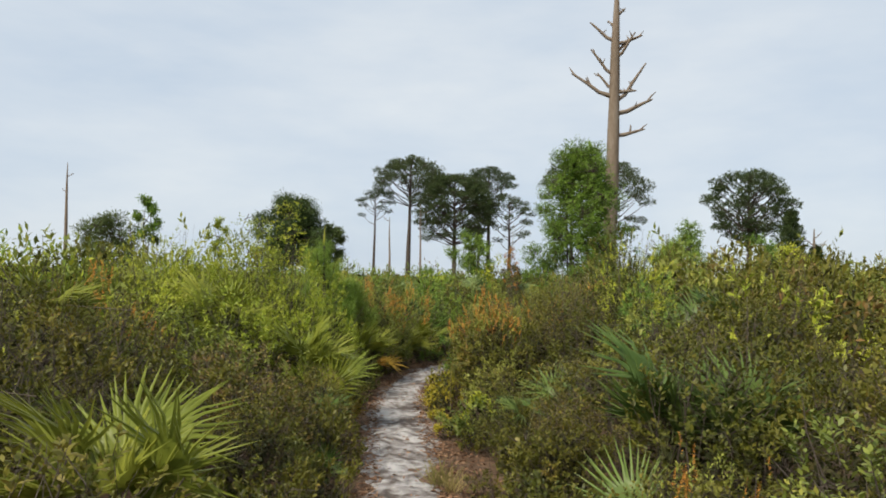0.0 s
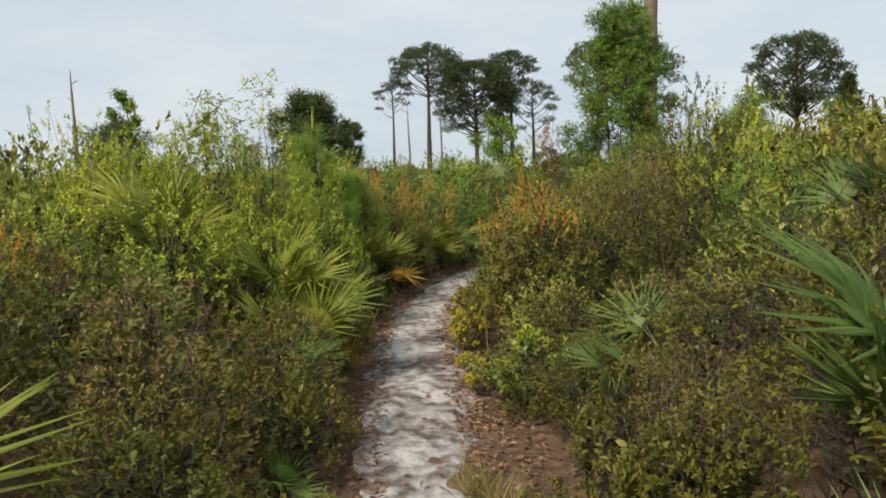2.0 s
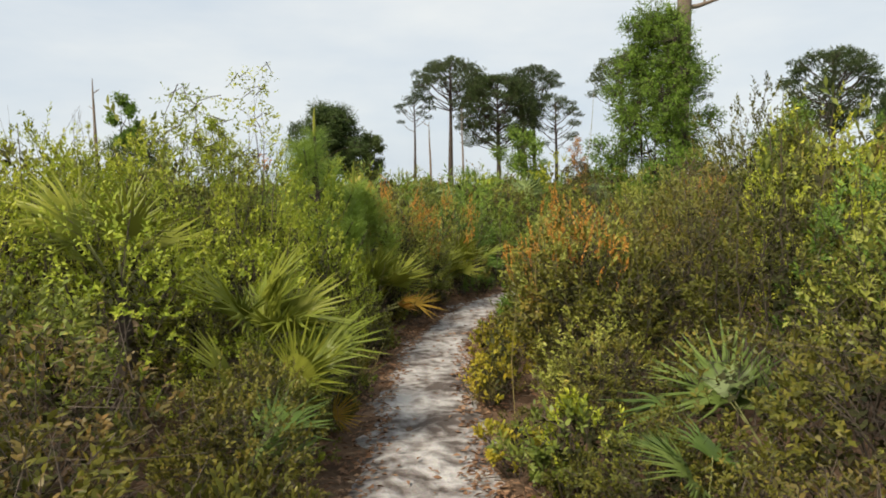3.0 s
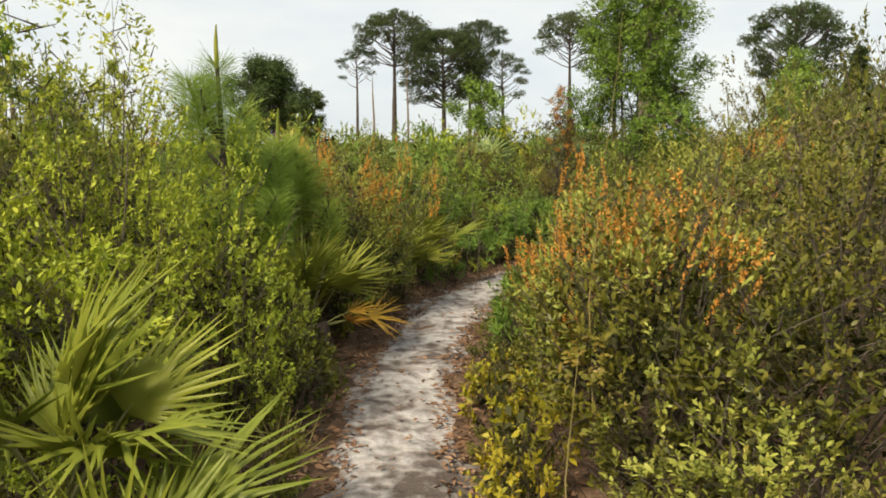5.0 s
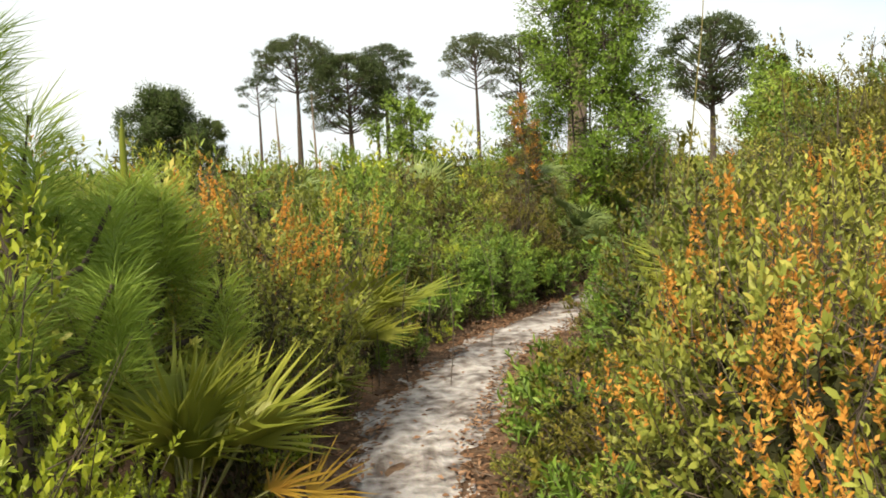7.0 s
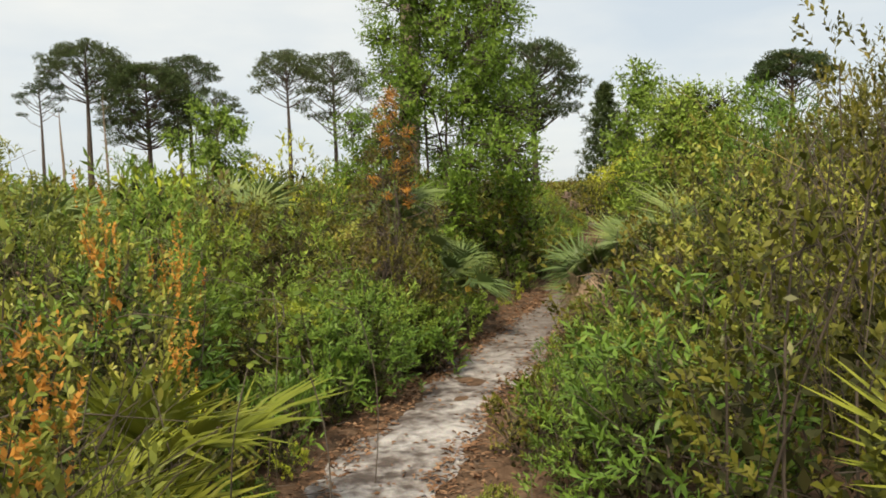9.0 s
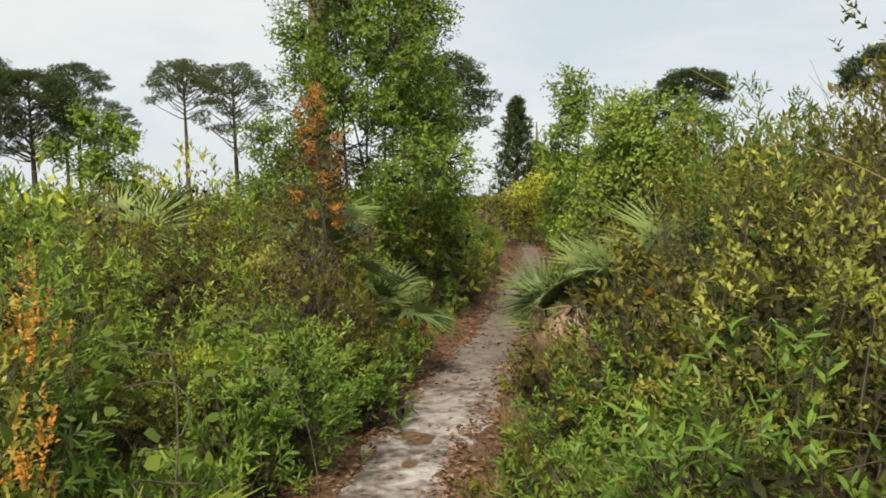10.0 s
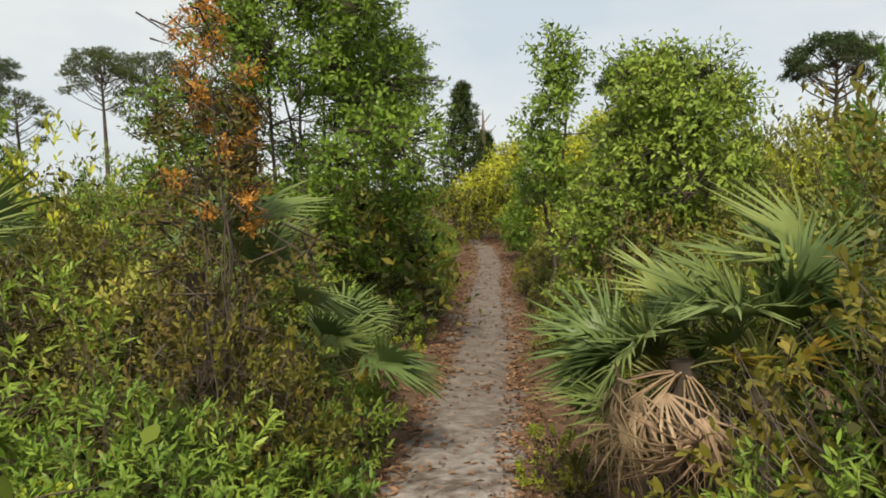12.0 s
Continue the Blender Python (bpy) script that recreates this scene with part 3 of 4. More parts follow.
# ---- saw palmettos ----
def frond_meshes(name, rng, stalk, reach, rays, spread, droop, green, wither=0.0):
    """A fan: pleated rays joined near the hub, free and pointed beyond; and its stalk. The stalk runs along +y from the origin."""
    v, quads, tris = [], [], []
    da = spread / rays
    web = (0.03, 0.11, 0.18) if wither > 0.05 else (0.03, 0.19, 0.36)

    def at(q, a, L, bend, lift):
        z = -bend * L * q ** 2.2 + 0.42 * L * (abs(a) / 2) ** 2 * q + lift
        v.append((math.sin(a) * L * q, math.cos(a) * L * q, z))
        return len(v) - 1

    def length(k):
        return reach * (1 - 0.28 * abs(k / (rays - 1) * 2 - 1) ** 2)

    edge = []  # the joined valleys between the rays
    for k in range(rays + 1):
        a = (k - rays / 2) * da
        L = length(min(k, rays - 1))
        edge.append([at(q, a, L, droop, -0.004) for q in web])
    for k in range(rays):
        a = (k + 0.5 - rays / 2) * da
        L = length(k) * rng.uniform(0.88, 1.06)
        bend = droop * rng.uniform(0.4, 1.6)
        ridge = [at(q, a, length(k), droop, 0.05 * q) for q in web]
        lo, hi = edge[k], edge[k + 1]
        for j in range(2):
            quads += [(lo[j], ridge[j], ridge[j + 1], lo[j + 1]), (ridge[j], hi[j], hi[j + 1], ridge[j + 1])]
        a2 = a + rng.normal(0, 0.05)
        w = min(da * 0.36, (0.008 if wither > 0.05 else 0.0125) / (0.55 * L))
        tiltz = rng.normal(0, 0.022)
        cut = 0.55 if wither and rng.random() < wither else 1.0
        tw = rng.normal(0, 0.004)
        ring = [at(0.55 * cut, a2 - w, L, bend, -0.005 + tw + tiltz), at(0.55 * cut, a2, L, bend, 0.009 + tiltz), at(0.55 * cut, a2 + w, L, bend, -0.005 - tw + tiltz)]
        tip = at(cut, a2 + rng.normal(0, 0.02), L, bend, 2 * tiltz)
        quads += [(lo[2], ridge[2], ring[1], ring[0]), (ridge[2], hi[2], ring[2], ring[1])]
        tris += [(ring[0], ring[1], tip), (ring[1], ring[2], tip)]
    v = np.array(v) @ np.array(Matrix.Rotation(-0.12 - 0.5 * droop, 3, "X")).T + [0, stalk, 0]
    me = mesh_of(name, [(v, quads, 0), (v, tris, 0)], [green])
    bm = bmesh.new()
    bm.from_mesh(me)
    bmesh.ops.remove_doubles(bm, verts=bm.verts, dist=1e-5)
    bm.to_mesh(me)
    bm.free()
    st = mesh_of(name + "_stalk", [(*tube([(0, 0, 0), (0, stalk * 0.5, 0.02), (0, stalk, 0), (0, stalk + 0.05, -0.012)], [0.011, 0.008, 0.006, 0.002], 5), 0)], [M_FRONDX if green is M_FRONDX else M_PETIOLE])
    return me, st


FRONDS = {}


def frond_set(tone):
    if tone not in FRONDS:
        rng = np.random.default_rng(300 + len(FRONDS))
        green = {"green": M_FROND, "silver": M_FRONDB, "dark": M_FRONDD, "yellow": M_FRONDY, "dead": M_FRONDX}[tone]
        kinds = []
        for k in range(4):
            if tone == "dead":
                kinds.append(frond_meshes("dead_frond", rng, 0.34 + 0.07 * k, 0.42 + 0.04 * k, 15, 2.2, 0.75, green, 0.12))
            elif tone == "yellow":
                kinds.append(frond_meshes("yellow_frond", rng, 0.34 + 0.06 * k, 0.42 + 0.04 * k, 17, 2.6, 0.12, green, 0.15))
            else:
                kinds.append(frond_meshes(tone + "_frond", rng, 0.36 + 0.08 * k, 0.48 + 0.06 * k, 21 + k, 2.1 + 0.3 * k, 0.08 + 0.08 * k, green, 0.0))
        FRONDS[tone] = kinds
    return FRONDS[tone]


def palmetto(x, y, seed, count, tone="green", size=1.0, lift=0.0, yellow=0, dead=0, face=None, arc=3.14, steep=(35, 80), label=""):
    """Fans rising from one crown at the ground; face: the way they mostly lean."""
    rng = np.random.default_rng(seed)
    words = {"green": "green", "silver": "silvery blue-green", "dark": "dark green"}[tone]
    root = tagged(new("saw_palmetto"), label or words + " saw palmetto with stiff fan-shaped fronds", "palm", "saw palmettos in the scrub")
    root.location = (x, y, -0.02)
    trunk = tube([(0, 0, -0.02), (0.02, 0, lift * 0.5 + 0.04), (0, 0.01, lift + 0.10)], [0.07, 0.06, 0.04], 7, 0.15, rng)
    part("trunk", mesh_of("palmetto_trunk", [(*trunk, 0)], [M_BARK]), root, "fibrous brown trunk")
    for k in range(count + yellow + dead):
        which = tone if k < count else ("yellow" if k < count + yellow else "dead")
        me, st = frond_set(which)[int(rng.integers(0, 4))]
        az = rng.uniform(0, 6.28) if face is None else face + rng.uniform(-arc / 2, arc / 2)
        el = radians(rng.uniform(*steep)) if which == tone else radians(rng.uniform(8, 30) if which == "yellow" else rng.uniform(-55, -5))
        fr = part("frond", me, root, {"yellow": "yellow and orange ageing frond", "dead": "dry tan drooping frond"}.get(which, ""))
        s = (0.78 if which == tone else 0.62) * size * rng.uniform(0.85, 1.15)
        fr.matrix_basis = Matrix.Translation((0, 0, lift + 0.07)) @ Matrix.Rotation(-az, 4, "Z") @ Matrix.Rotation(el, 4, "X") @ Matrix.Rotation(rng.normal(0, 0.75), 4, "Y") @ Matrix.Scale(s, 4)
        part("stalk", st, fr)
    return root


palmetto(-1.75, 4.1, 1, 11, "green", 0.95, 0.1, steep=(55, 86))
palmetto(-1.22, 3.0, 102, 12, "green", 0.85, 0.28, steep=(48, 84))
palmetto(1.32, 4.62, 2, 9, "dark", 0.98, 0.30, dead=1, steep=(58, 86))
palmetto(1.7, 4.45, 3, 7, "dark", 0.95, 0.28, steep=(55, 85))
palmetto(1.22, 3.95, 4, 3, "dark", 0.8, 0.0, 1, 4, face=-1.4, arc=2.4, steep=(25, 50))
palmetto(0.66, 6.0, 5, 4, "dark", 0.46, 0.25, 0, face=-0.9, arc=3.4, steep=(35, 70))
palmetto(-1.02, 6.6, 6, 4, "dark", 0.65, 0.0, face=1.2, arc=3.0, steep=(35, 75))
palmetto(-0.86, 5.3, 61, 4, "dark", 0.45, 0.0, 0, 1, face=1.3, arc=3.0, steep=(25, 70))
palmetto(-1.32, 7.78, 7, 12, "green", 0.95, 0.3, face=1.6, arc=4.4, steep=(45, 84))
palmetto(-1.0, 7.4, 81, 6, "green", 0.7, 0.12, 1, face=1.8, arc=2.8, steep=(30, 75))
palmetto(-1.25, 7.35, 8, 6, "green", 0.8, 0.1, 1, 1, face=1.9, arc=3.0, steep=(30, 70))
palmetto(-2.15, 7.9, 9, 7, "green", 0.9, 0.7, 0, 2, steep=(40, 82))
palmetto(-1.12, 10.8, 10, 11, "green", 0.95, 0.05, face=1.4, arc=4.4, steep=(42, 84))
palmetto(-1.0, 10.65, 11, 0, "green", 0.85, 0.18, 4, face=1.7, arc=1.8)
palmetto(1.18, 6.75, 12, 4, "dark", 0.85, 0.1, 1, 2, face=-1.3, arc=2.4, steep=(25, 60))
palmetto(1.08, 11.3, 13, 6, "green", 0.75, 0.45, 2, 0, face=-0.8, arc=3.8, steep=(35, 75))
palmetto(-0.62, 12.95, 14, 8, "green", 0.8, 0.02, 1, 2, face=2.2, arc=4.2, steep=(40, 82))
palmetto(-0.85, 12.3, 15, 3, "green", 0.6, 0.0, 1, 2, face=2.2, arc=3.2, steep=(20, 60))
palmetto(-0.38, 13.55, 16, 8, "green", 0.95, 0.05, face=2.4, arc=4.6, steep=(50, 84))
palmetto(1.38, 16.45, 17, 8, "silver", 0.72, 0.98, 1, 1, face=1.3, arc=2.6, steep=(25, 70))
palmetto(1.58, 16.72, 191, 7, "silver", 0.75, 0.78, 0, 1, face=1.5, arc=2.8, steep=(15, 60))
palmetto(2.16, 17.3, 18, 9, "silver", 0.85, 0.4, 1, 1, face=1.7, arc=2.8, steep=(10, 60))
palmetto(2.12, 17.05, 19, 5, "silver", 0.8, 0.35, 1, 2, face=1.8, arc=3.0, steep=(0, 40))
palmetto(2.82, 15.3, 20, 17, "silver", 0.7, 0.55, 1, 2, face=-0.9, arc=3.4, steep=(15, 75))
palmetto(2.92, 15.05, 21, 13, "silver", 0.72, 0.66, 2, 2, face=-1.3, arc=4.0, steep=(35, 82))
palmetto(2.8, 15.5, 201, 8, "silver", 0.7, 0.36, 0, 1, face=-1.2, arc=2.8, steep=(5, 50))
palmetto(2.58, 15.1, 22, 0, "silver", 0.72, 0.7, 1, 18, face=-1.9, arc=3.0, label="saw palmetto with a skirt of dry tan fronds")
palmetto(3.5, 15.2, 23, 6, "silver", 0.8, 0.7, 2, 3, steep=(40, 80))
for k, (px, py, pt) in enumerate(((-3.6, 9.2, "green"), (-4.4, 12.4, "silver"), (-2.2, 13.6, "green"), (-1.0, 16.6, "silver"), (0.6, 18.4, "silver"), (3.0, 12.0, "green"), (4.6, 13.2, "silver"),
                                  (6.8, 17.6, "silver"), (-3.0, 6.0, "green"), (2.6, 7.4, "dark"), (-5.5, 9.5, "green"), (0.9, 20.5, "silver"), (-2.6, 19.0, "silver"), (8.8, 21.2, "silver"), (5.4, 24.5, "silver"))):
    palmetto(px, py, 60 + k, 7, pt, 0.85, 0.8, steep=(40, 84))


# ---- trees ----
def limb_tree(rng, foot, H, r0, lean=(0, 0), sides=8, bend=0.15):
    n = 9
    t = np.linspace(0, 1, n)
    p = np.stack([foot[0] + lean[0] * t + bend * np.sin(2.5 * t + rng.uniform(0, 3)) * t, foot[1] + lean[1] * t + bend * np.sin(3 * t) * t, -0.05 + H * t], 1)
    return p, np.interp(t, [0, 0.08, 1], [r0 * 1.25, r0, r0 * 0.22])


def tufts(rng, c, count, long, thin, up=0.35):
    """Bursts of needles round each centre."""
    n = len(c) * count
    P = np.repeat(c, count, 0)
    d = unit(rng.normal(0, 1, (n, 3)) + [0, 0, up])
    L = long * rng.uniform(0.7, 1.15, n)
    return leaves(P, d, unit(rng.normal(0, 1, (n, 3))), L, thin, 0.0, 0.1, True)


def pine(x, y, H, R, base, seed, pads=26, r0=0.22, lean=(0, 0), dense=1.0, droop=0.0, label="tall pine with a flat-topped dark green crown"):
    """Bare trunk, rising limbs, and close pads of needle tufts that make a dome with gaps beneath; droop: how far the dome's sides come down."""
    rng = np.random.default_rng(seed)
    root = tagged(new("pine_tree"), label, "tree", "pines beyond the scrub")
    root.location = (x, y, 0)
    tp, tr = limb_tree(rng, (0, 0), H * 0.93, r0, lean)
    part("trunk", mesh_of("pine_trunk", [(*tube(tp, tr, 8, 0.08, rng), 0)], [M_BARK], True), root)
    wood, cs = [], []
    high = min(0.85 * R, (H - base) * 0.8)
    mid = H - high
    need = 0.10 + 0.045 * R
    for k in range(pads):
        u = (k + 0.5) / pads
        az = k * 2.4 + rng.normal(0, 0.3)
        up = 1 - u * (1.0 + droop)
        rad = R * math.sqrt(max(0.0, 1 - up * up)) * rng.uniform(0.76, 0.96)
        z = mid + (high - 0.10 * R) * up * rng.uniform(0.9, 1.0) if up > 0 else mid + (mid - base) * up * rng.uniform(0.6, 1.0) / max(droop, 0.1)
        e = np.array([math.cos(az) * rad, math.sin(az) * rad, max(z, base)])
        zt = max(e[2] - 0.6 * rad - 0.08 * R, base * 0.9)
        t0 = np.array([np.interp(zt, tp[:, 2], tp[:, 0]), np.interp(zt, tp[:, 2], tp[:, 1]), zt])
        e[:2] += t0[:2]
        wood.append((*tube(curved(t0, e, (0, 0, -0.08 * rad), 5, rng), np.linspace(0.05, 0.016, 5) * (0.4 + 0.24 * R), 5), 0))
        m = int(54 * dense)
        q = unit(rng.normal(0, 1, (m, 3))) * rng.uniform(0.2, 1.0, (m, 1)) ** 0.5 * [0.31 * R, 0.31 * R, 0.125 * R] * rng.uniform(0.75, 1.2) + e
        cs.append(q)
        wood.append((*sticks(np.repeat(e[None], m // 3, 0), q[: m // 3], 0.014), 0))
    part("branchwork", mesh_of("pine_limbs", wood, [M_BARK]), root)
    c = np.concatenate(cs)
    part("crown", mesh_of("pine_crown", [(*tufts(rng, c, 8, need, 0.2 * need), 0)], [M_NEEDLE]), root, "clumps of dark green needles", "stuff")
    return root


def bearing(px, dist, H, R, base, seed, **kw):
    return pine((px - 784) / 1405 * dist, dist, H, R, base, seed, **kw)


def leafy_tree(name, x, y, H, R, base, seed, leaf, count, size, label, r0=0.08, stems=4, lobes=16, gap=0.75, group="", cone=False):
    """Several stems, forked limbs, and lobes of leaf sprays with gaps between."""
    rng = np.random.default_rng(seed)
    root = tagged(new(name), label, "tree", group)
    root.location = (x, y, 0)
    wood, cs, ds = [], [], []
    tops = []
    for k in range(stems):
        a = k * 2.4 + rng.normal(0, 0.3)
        top = np.array([math.cos(a) * R * 0.32, math.sin(a) * R * 0.32, H * rng.uniform(0.72, 0.95)])
        if k == 0:
            top = np.array([0, 0, H * 0.97])
        ln = curved((0.08 * math.cos(a), 0.08 * math.sin(a), -0.05), top, rng.normal(0, 0.06 * R, 3), 8, rng)
        tops.append(ln)
        part("trunk", mesh_of(name + "_trunk", [(*tube(ln, np.linspace(r0, r0 * 0.15, 8), 7, 0.08, rng), 0)], [M_BARK], True), root)
    for k in range(lobes):
        u = (k + 0.5) / lobes
        z = base + (H - base) * u
        az = k * 2.4 + rng.normal(0, 0.5)
        prof = R * (math.sin(math.pi * min(1, 0.22 + 0.74 * u)) ** 0.7) if not cone else R * (0.68 + 0.32 * math.sin(math.pi * min(1, 1.1 * u))) * (1 - 0.62 * u ** 3)
        rad = prof * rng.uniform(0.2, 0.95)
        e = np.array([math.cos(az) * rad, math.sin(az) * rad, z])
        ln = tops[k % stems]
        s = ln[np.argmin(np.abs(ln[:, 2] - (z - 0.35 * rad)))]
        wood.append((*tube(curved(s, e, (0, 0, 0.08 * rad), 5, rng), np.linspace(r0 * 0.35, r0 * 0.06, 5), 5), 0))
        m = count // lobes
        d = unit(rng.normal(0, 1, (m, 3)))
        lob = np.array([0.40, 0.40, 0.30]) * R * rng.uniform(0.75, 1.2) * gap
        q = e + d * lob * rng.uniform(0.35, 1.0, (m, 1)) ** 0.6
        cs.append(q)
        ds.append(unit(d * [1, 1, 0.4] + [0, 0, 0.25] + rng.normal(0, 0.3, (m, 3))))
        wood.append((*sticks(np.repeat(e[None], m // 3, 0) + rng.normal(0, 0.04, (m // 3, 3)), q[: m // 3], 0.004 + 0.002 * R), 0))
    part("branchwork", mesh_of(name + "_limbs", wood, [M_BARK]), root, kind="stuff")
    c, d = np.concatenate(cs), np.concatenate(ds)
    part("crown", mesh_of(name + "_crown", [(*shoot_leaves(rng, c, d, 6, size * 3.2, size, size * 0.42, 0.8, True, 0.15), 0)], [leaf]), root, "leafy crown with gaps of sky", "stuff")
    return root


def bare_tree(name, x, y, H, r0, seed, label, branches, lean=(0, 0)):
    """A dead trunk with broken, crooked limbs: (height, azimuth, length, rise)."""
    rng = np.random.default_rng(seed)
    root = tagged(new(name), label, "dead tree")
    root.location = (x, y, 0)
    n = 14
    t = np.linspace(0, 1, n)
    p = np.stack([lean[0] * t + 0.05 * np.sin(5 * t), lean[1] * t, -0.05 + H * t], 1)
    part("trunk", mesh_of(name + "_trunk", [(*tube(p, np.interp(t, [0, 0.5, 0.8, 1], [r0, r0 * 0.82, r0 * 0.55, r0 * 0.16]), 12, 0.07, rng), 0)], [M_DEAD], True), root)
    for z, az, ln, rise in branches:
        s = np.array([np.interp(z, p[:, 2], p[:, 0]), np.interp(z, p[:, 2], p[:, 1]), z])
        d = np.array([math.sin(az), math.cos(az) * 0.8, 0])
        pts = [s, s + d * ln * 0.35 + [0, 0, ln * rise * 0.2], s + d * ln * 0.7 + [0, 0, ln * rise * 0.65], s + d * ln + [0, 0, ln * rise]]
        r = r0 * (0.20 + 0.10 * ln)
        br = part("limb", mesh_of(name + "_limb", [(*tube(pts, [r, r * 0.8, r * 0.6, r * 0.3], 7, 0.15, rng), 0)], [M_DEAD], True), root)
        for j in range(3):
            a = np.array(pts[1 + j % 2]) * 0.5 + np.array(pts[2 + j % 2]) * 0.5
            b = a + d * ln * rng.uniform(-0.05, 0.2) + [rng.normal(0, 0.1), rng.normal(0, 0.1), ln * rng.uniform(0.08, 0.28)]
            part("twig", mesh_of(name + "_twig", [(*tube([a, (a + b) / 2 + rng.normal(0, 0.02, 3), b], [r * 0.4, r * 0.3, r * 0.12], 5), 0)], [M_DEAD]), br)
    return root


# the tall dead pine, its limbs broken short
bare_tree("dead_pine_snag", 6.1, 29.8, 13.4, 0.286, 3, "tall weathered dead pine trunk with broken bare limbs",
          [(6.94, 1.5, 1.20, 0.25), (7.77, 1.5, 1.48, 0.42), (8.41, -1.5, 1.61, 0.55), (8.60, 1.6, 0.83, 0.1), (8.23, 1.4, 1.24, 1.25), (8.69, -1.3, 0.65, 1.0), (9.24, -1.6, 0.92, 1.05), (10.16, 1.2, 0.60, 0.9),
           (10.44, 1.6, 1.01, 0.35), (10.53, -1.5, 0.97, 0.75), (11.09, -1.2, 0.32, 0.8), (9.89, 1.9, 0.74, 1.3), (11.55, 1.4, 0.37, 0.8), (5.83, -1.5, 0.23, 0.3), (5.55, 1.6, 0.23, 0.4)], (0.30, 0))
bearing(721, 100, 16.7, 4.5, 11.3, 11, pads=40, r0=0.34, droop=0.12)
bearing(660, 100, 12.6, 2.4, 8.6, 12, pads=18, r0=0.2, dense=0.7, droop=0.3, label="slender pine with a thin open crown")
bearing(803, 98, 14.5, 4.7, 6.0, 13, pads=74, r0=0.3, dense=1.3, droop=0.75, label="broad pine with a dense hanging crown")
bearing(863, 104, 16.2, 3.5, 9.4, 14, pads=36, r0=0.3, droop=0.3)
bearing(900, 100, 12.0, 2.9, 5.4, 15, pads=24, r0=0.24, dense=0.8, droop=0.7, label="slender pine with a thin open crown")
bearing(845, 97, 10.6, 2.0, 6.6, 151, pads=16, r0=0.24, dense=0.8, droop=0.3, label="slender pine with a thin open crown")
pine(15.7, 98, 16.3, 3.7, 11.0, 16, pads=32, r0=0.27, droop=0.25)
pine(22.3, 104, 17.2, 4.7, 7.6, 17, pads=44, r0=0.3, dense=0.9, droop=0.55)
pine(16.0, 41.6, 7.6, 2.15, 3.4, 18, pads=60, r0=0.17, dense=0.6, droop=1.0, label="round-crowned pine standing above the scrub")
pine(29.0, 40, 7.5, 1.9, 3.6, 19, pads=28, r0=0.18)
pine(36.0, 34.5, 8.2, 2.3, 4.2, 20, pads=28, r0=0.18)
bare_tree("dead_stub", -34, 71.2, 10.9, 0.17, 31, "thin dead grey trunk snapped at the top", [(9.6, 1.5, 0.6, 0.5), (8.2, -1.4, 0.5, 0.6)])
bare_tree("dead_stub", -4.45, 65, 6.3, 0.10, 32, "thin dead pole with a forked top", [(5.9, -1.5, 0.6, 0.6)])
bare_tree("dead_stub", -2.0, 67, 7.6, 0.09, 33, "thin dead pole with a forked top", [(6.6, 1.5, 0.4, 0.6)])
bare_tree("dead_stub", 16.6, 35.5, 4.1, 0.11, 34, "small grey dead tree with many short branches", [(2.4, 1.5, 0.7, 0.5), (2.7, -1.5, 0.8, 0.5), (3.1, 1.4, 0.6, 0.7), (3.3, -1.6, 0.5, 0.7), (3.6, 1.5, 0.35, 0.9), (2.2, -1.4, 0.7, 0.2)])

leafy_tree("oak_tree", 3.42, 20.1, 4.8, 1.5, 0.1, 41, M_OAK, 9600, 0.07, "bushy mid-green young oak reaching to the ground beside the trail", 0.022, 5, 90, 0.82, cone=True)
leafy_tree("oak_tree", 5.1, 17.4, 2.25, 1.25, 0.2, 42, M_LANCE, 4600, 0.06, "bushy light green young oak beside the trail", 0.018, 5, 60, 0.72, cone=True)
leafy_tree("oak_tree", 9.6, 22.6, 2.5, 1.2, 0.3, 43, M_BRIGHT, 1800, 0.09, "low light green oak beside the trail", 0.04, 5, 24, 0.85)
leafy_tree("oak_tree", 10.2, 24.6, 2.3, 1.1, 0.2, 431, M_OAK, 1600, 0.09, "low dark green oak where the trail bends", 0.04, 5, 22, 0.9)
leafy_tree("oak_tree", 13.6, 30.2, 2.4, 1.6, 0.2, 432, M_BRIGHT, 1800, 0.11, "low light green oak closing the end of the trail", 0.04, 5, 24, 0.9)
leafy_tree("oak_tree", 0.9, 25.0, 2.8, 1.0, 1.0, 433, M_LANCE, 900, 0.1, "light green low oak standing in the scrub", 0.03, 4, 18, 0.9)
leafy_tree("slender_sapling", 6.05, 19.6, 2.9, 0.62, 1.0, 44, M_LANCE, 620, 0.085, "slender pale green sapling with open sprays", 0.03, 2, 12, 1.3)
leafy_tree("slender_sapling", 7.6, 19.0, 2.6, 0.55, 0.9, 45, M_LANCE, 560, 0.08, "slender pale green sapling with open sprays", 0.025, 2, 10, 1.3)
leafy_tree("slender_sapling", -6.7, 18.0, 3.1, 0.42, 2.1, 46, M_OAK, 260, 0.09, "thin sapling with a small tuft of leaves", 0.03, 2, 8, 1.0)
leafy_tree("slender_sapling", -5.3, 18.6, 2.7, 0.32, 1.8, 47, M_BRIGHT, 160, 0.08, "thin sapling with a small tuft of leaves", 0.025, 2, 8, 1.1)
leafy_tree("slender_sapling", -1.95, 10.0, 2.35, 0.35, 1.5, 48, M_BRIGHT, 110, 0.04, "thin whippy sapling with sparse pale leaves", 0.006, 4, 14, 1.3)
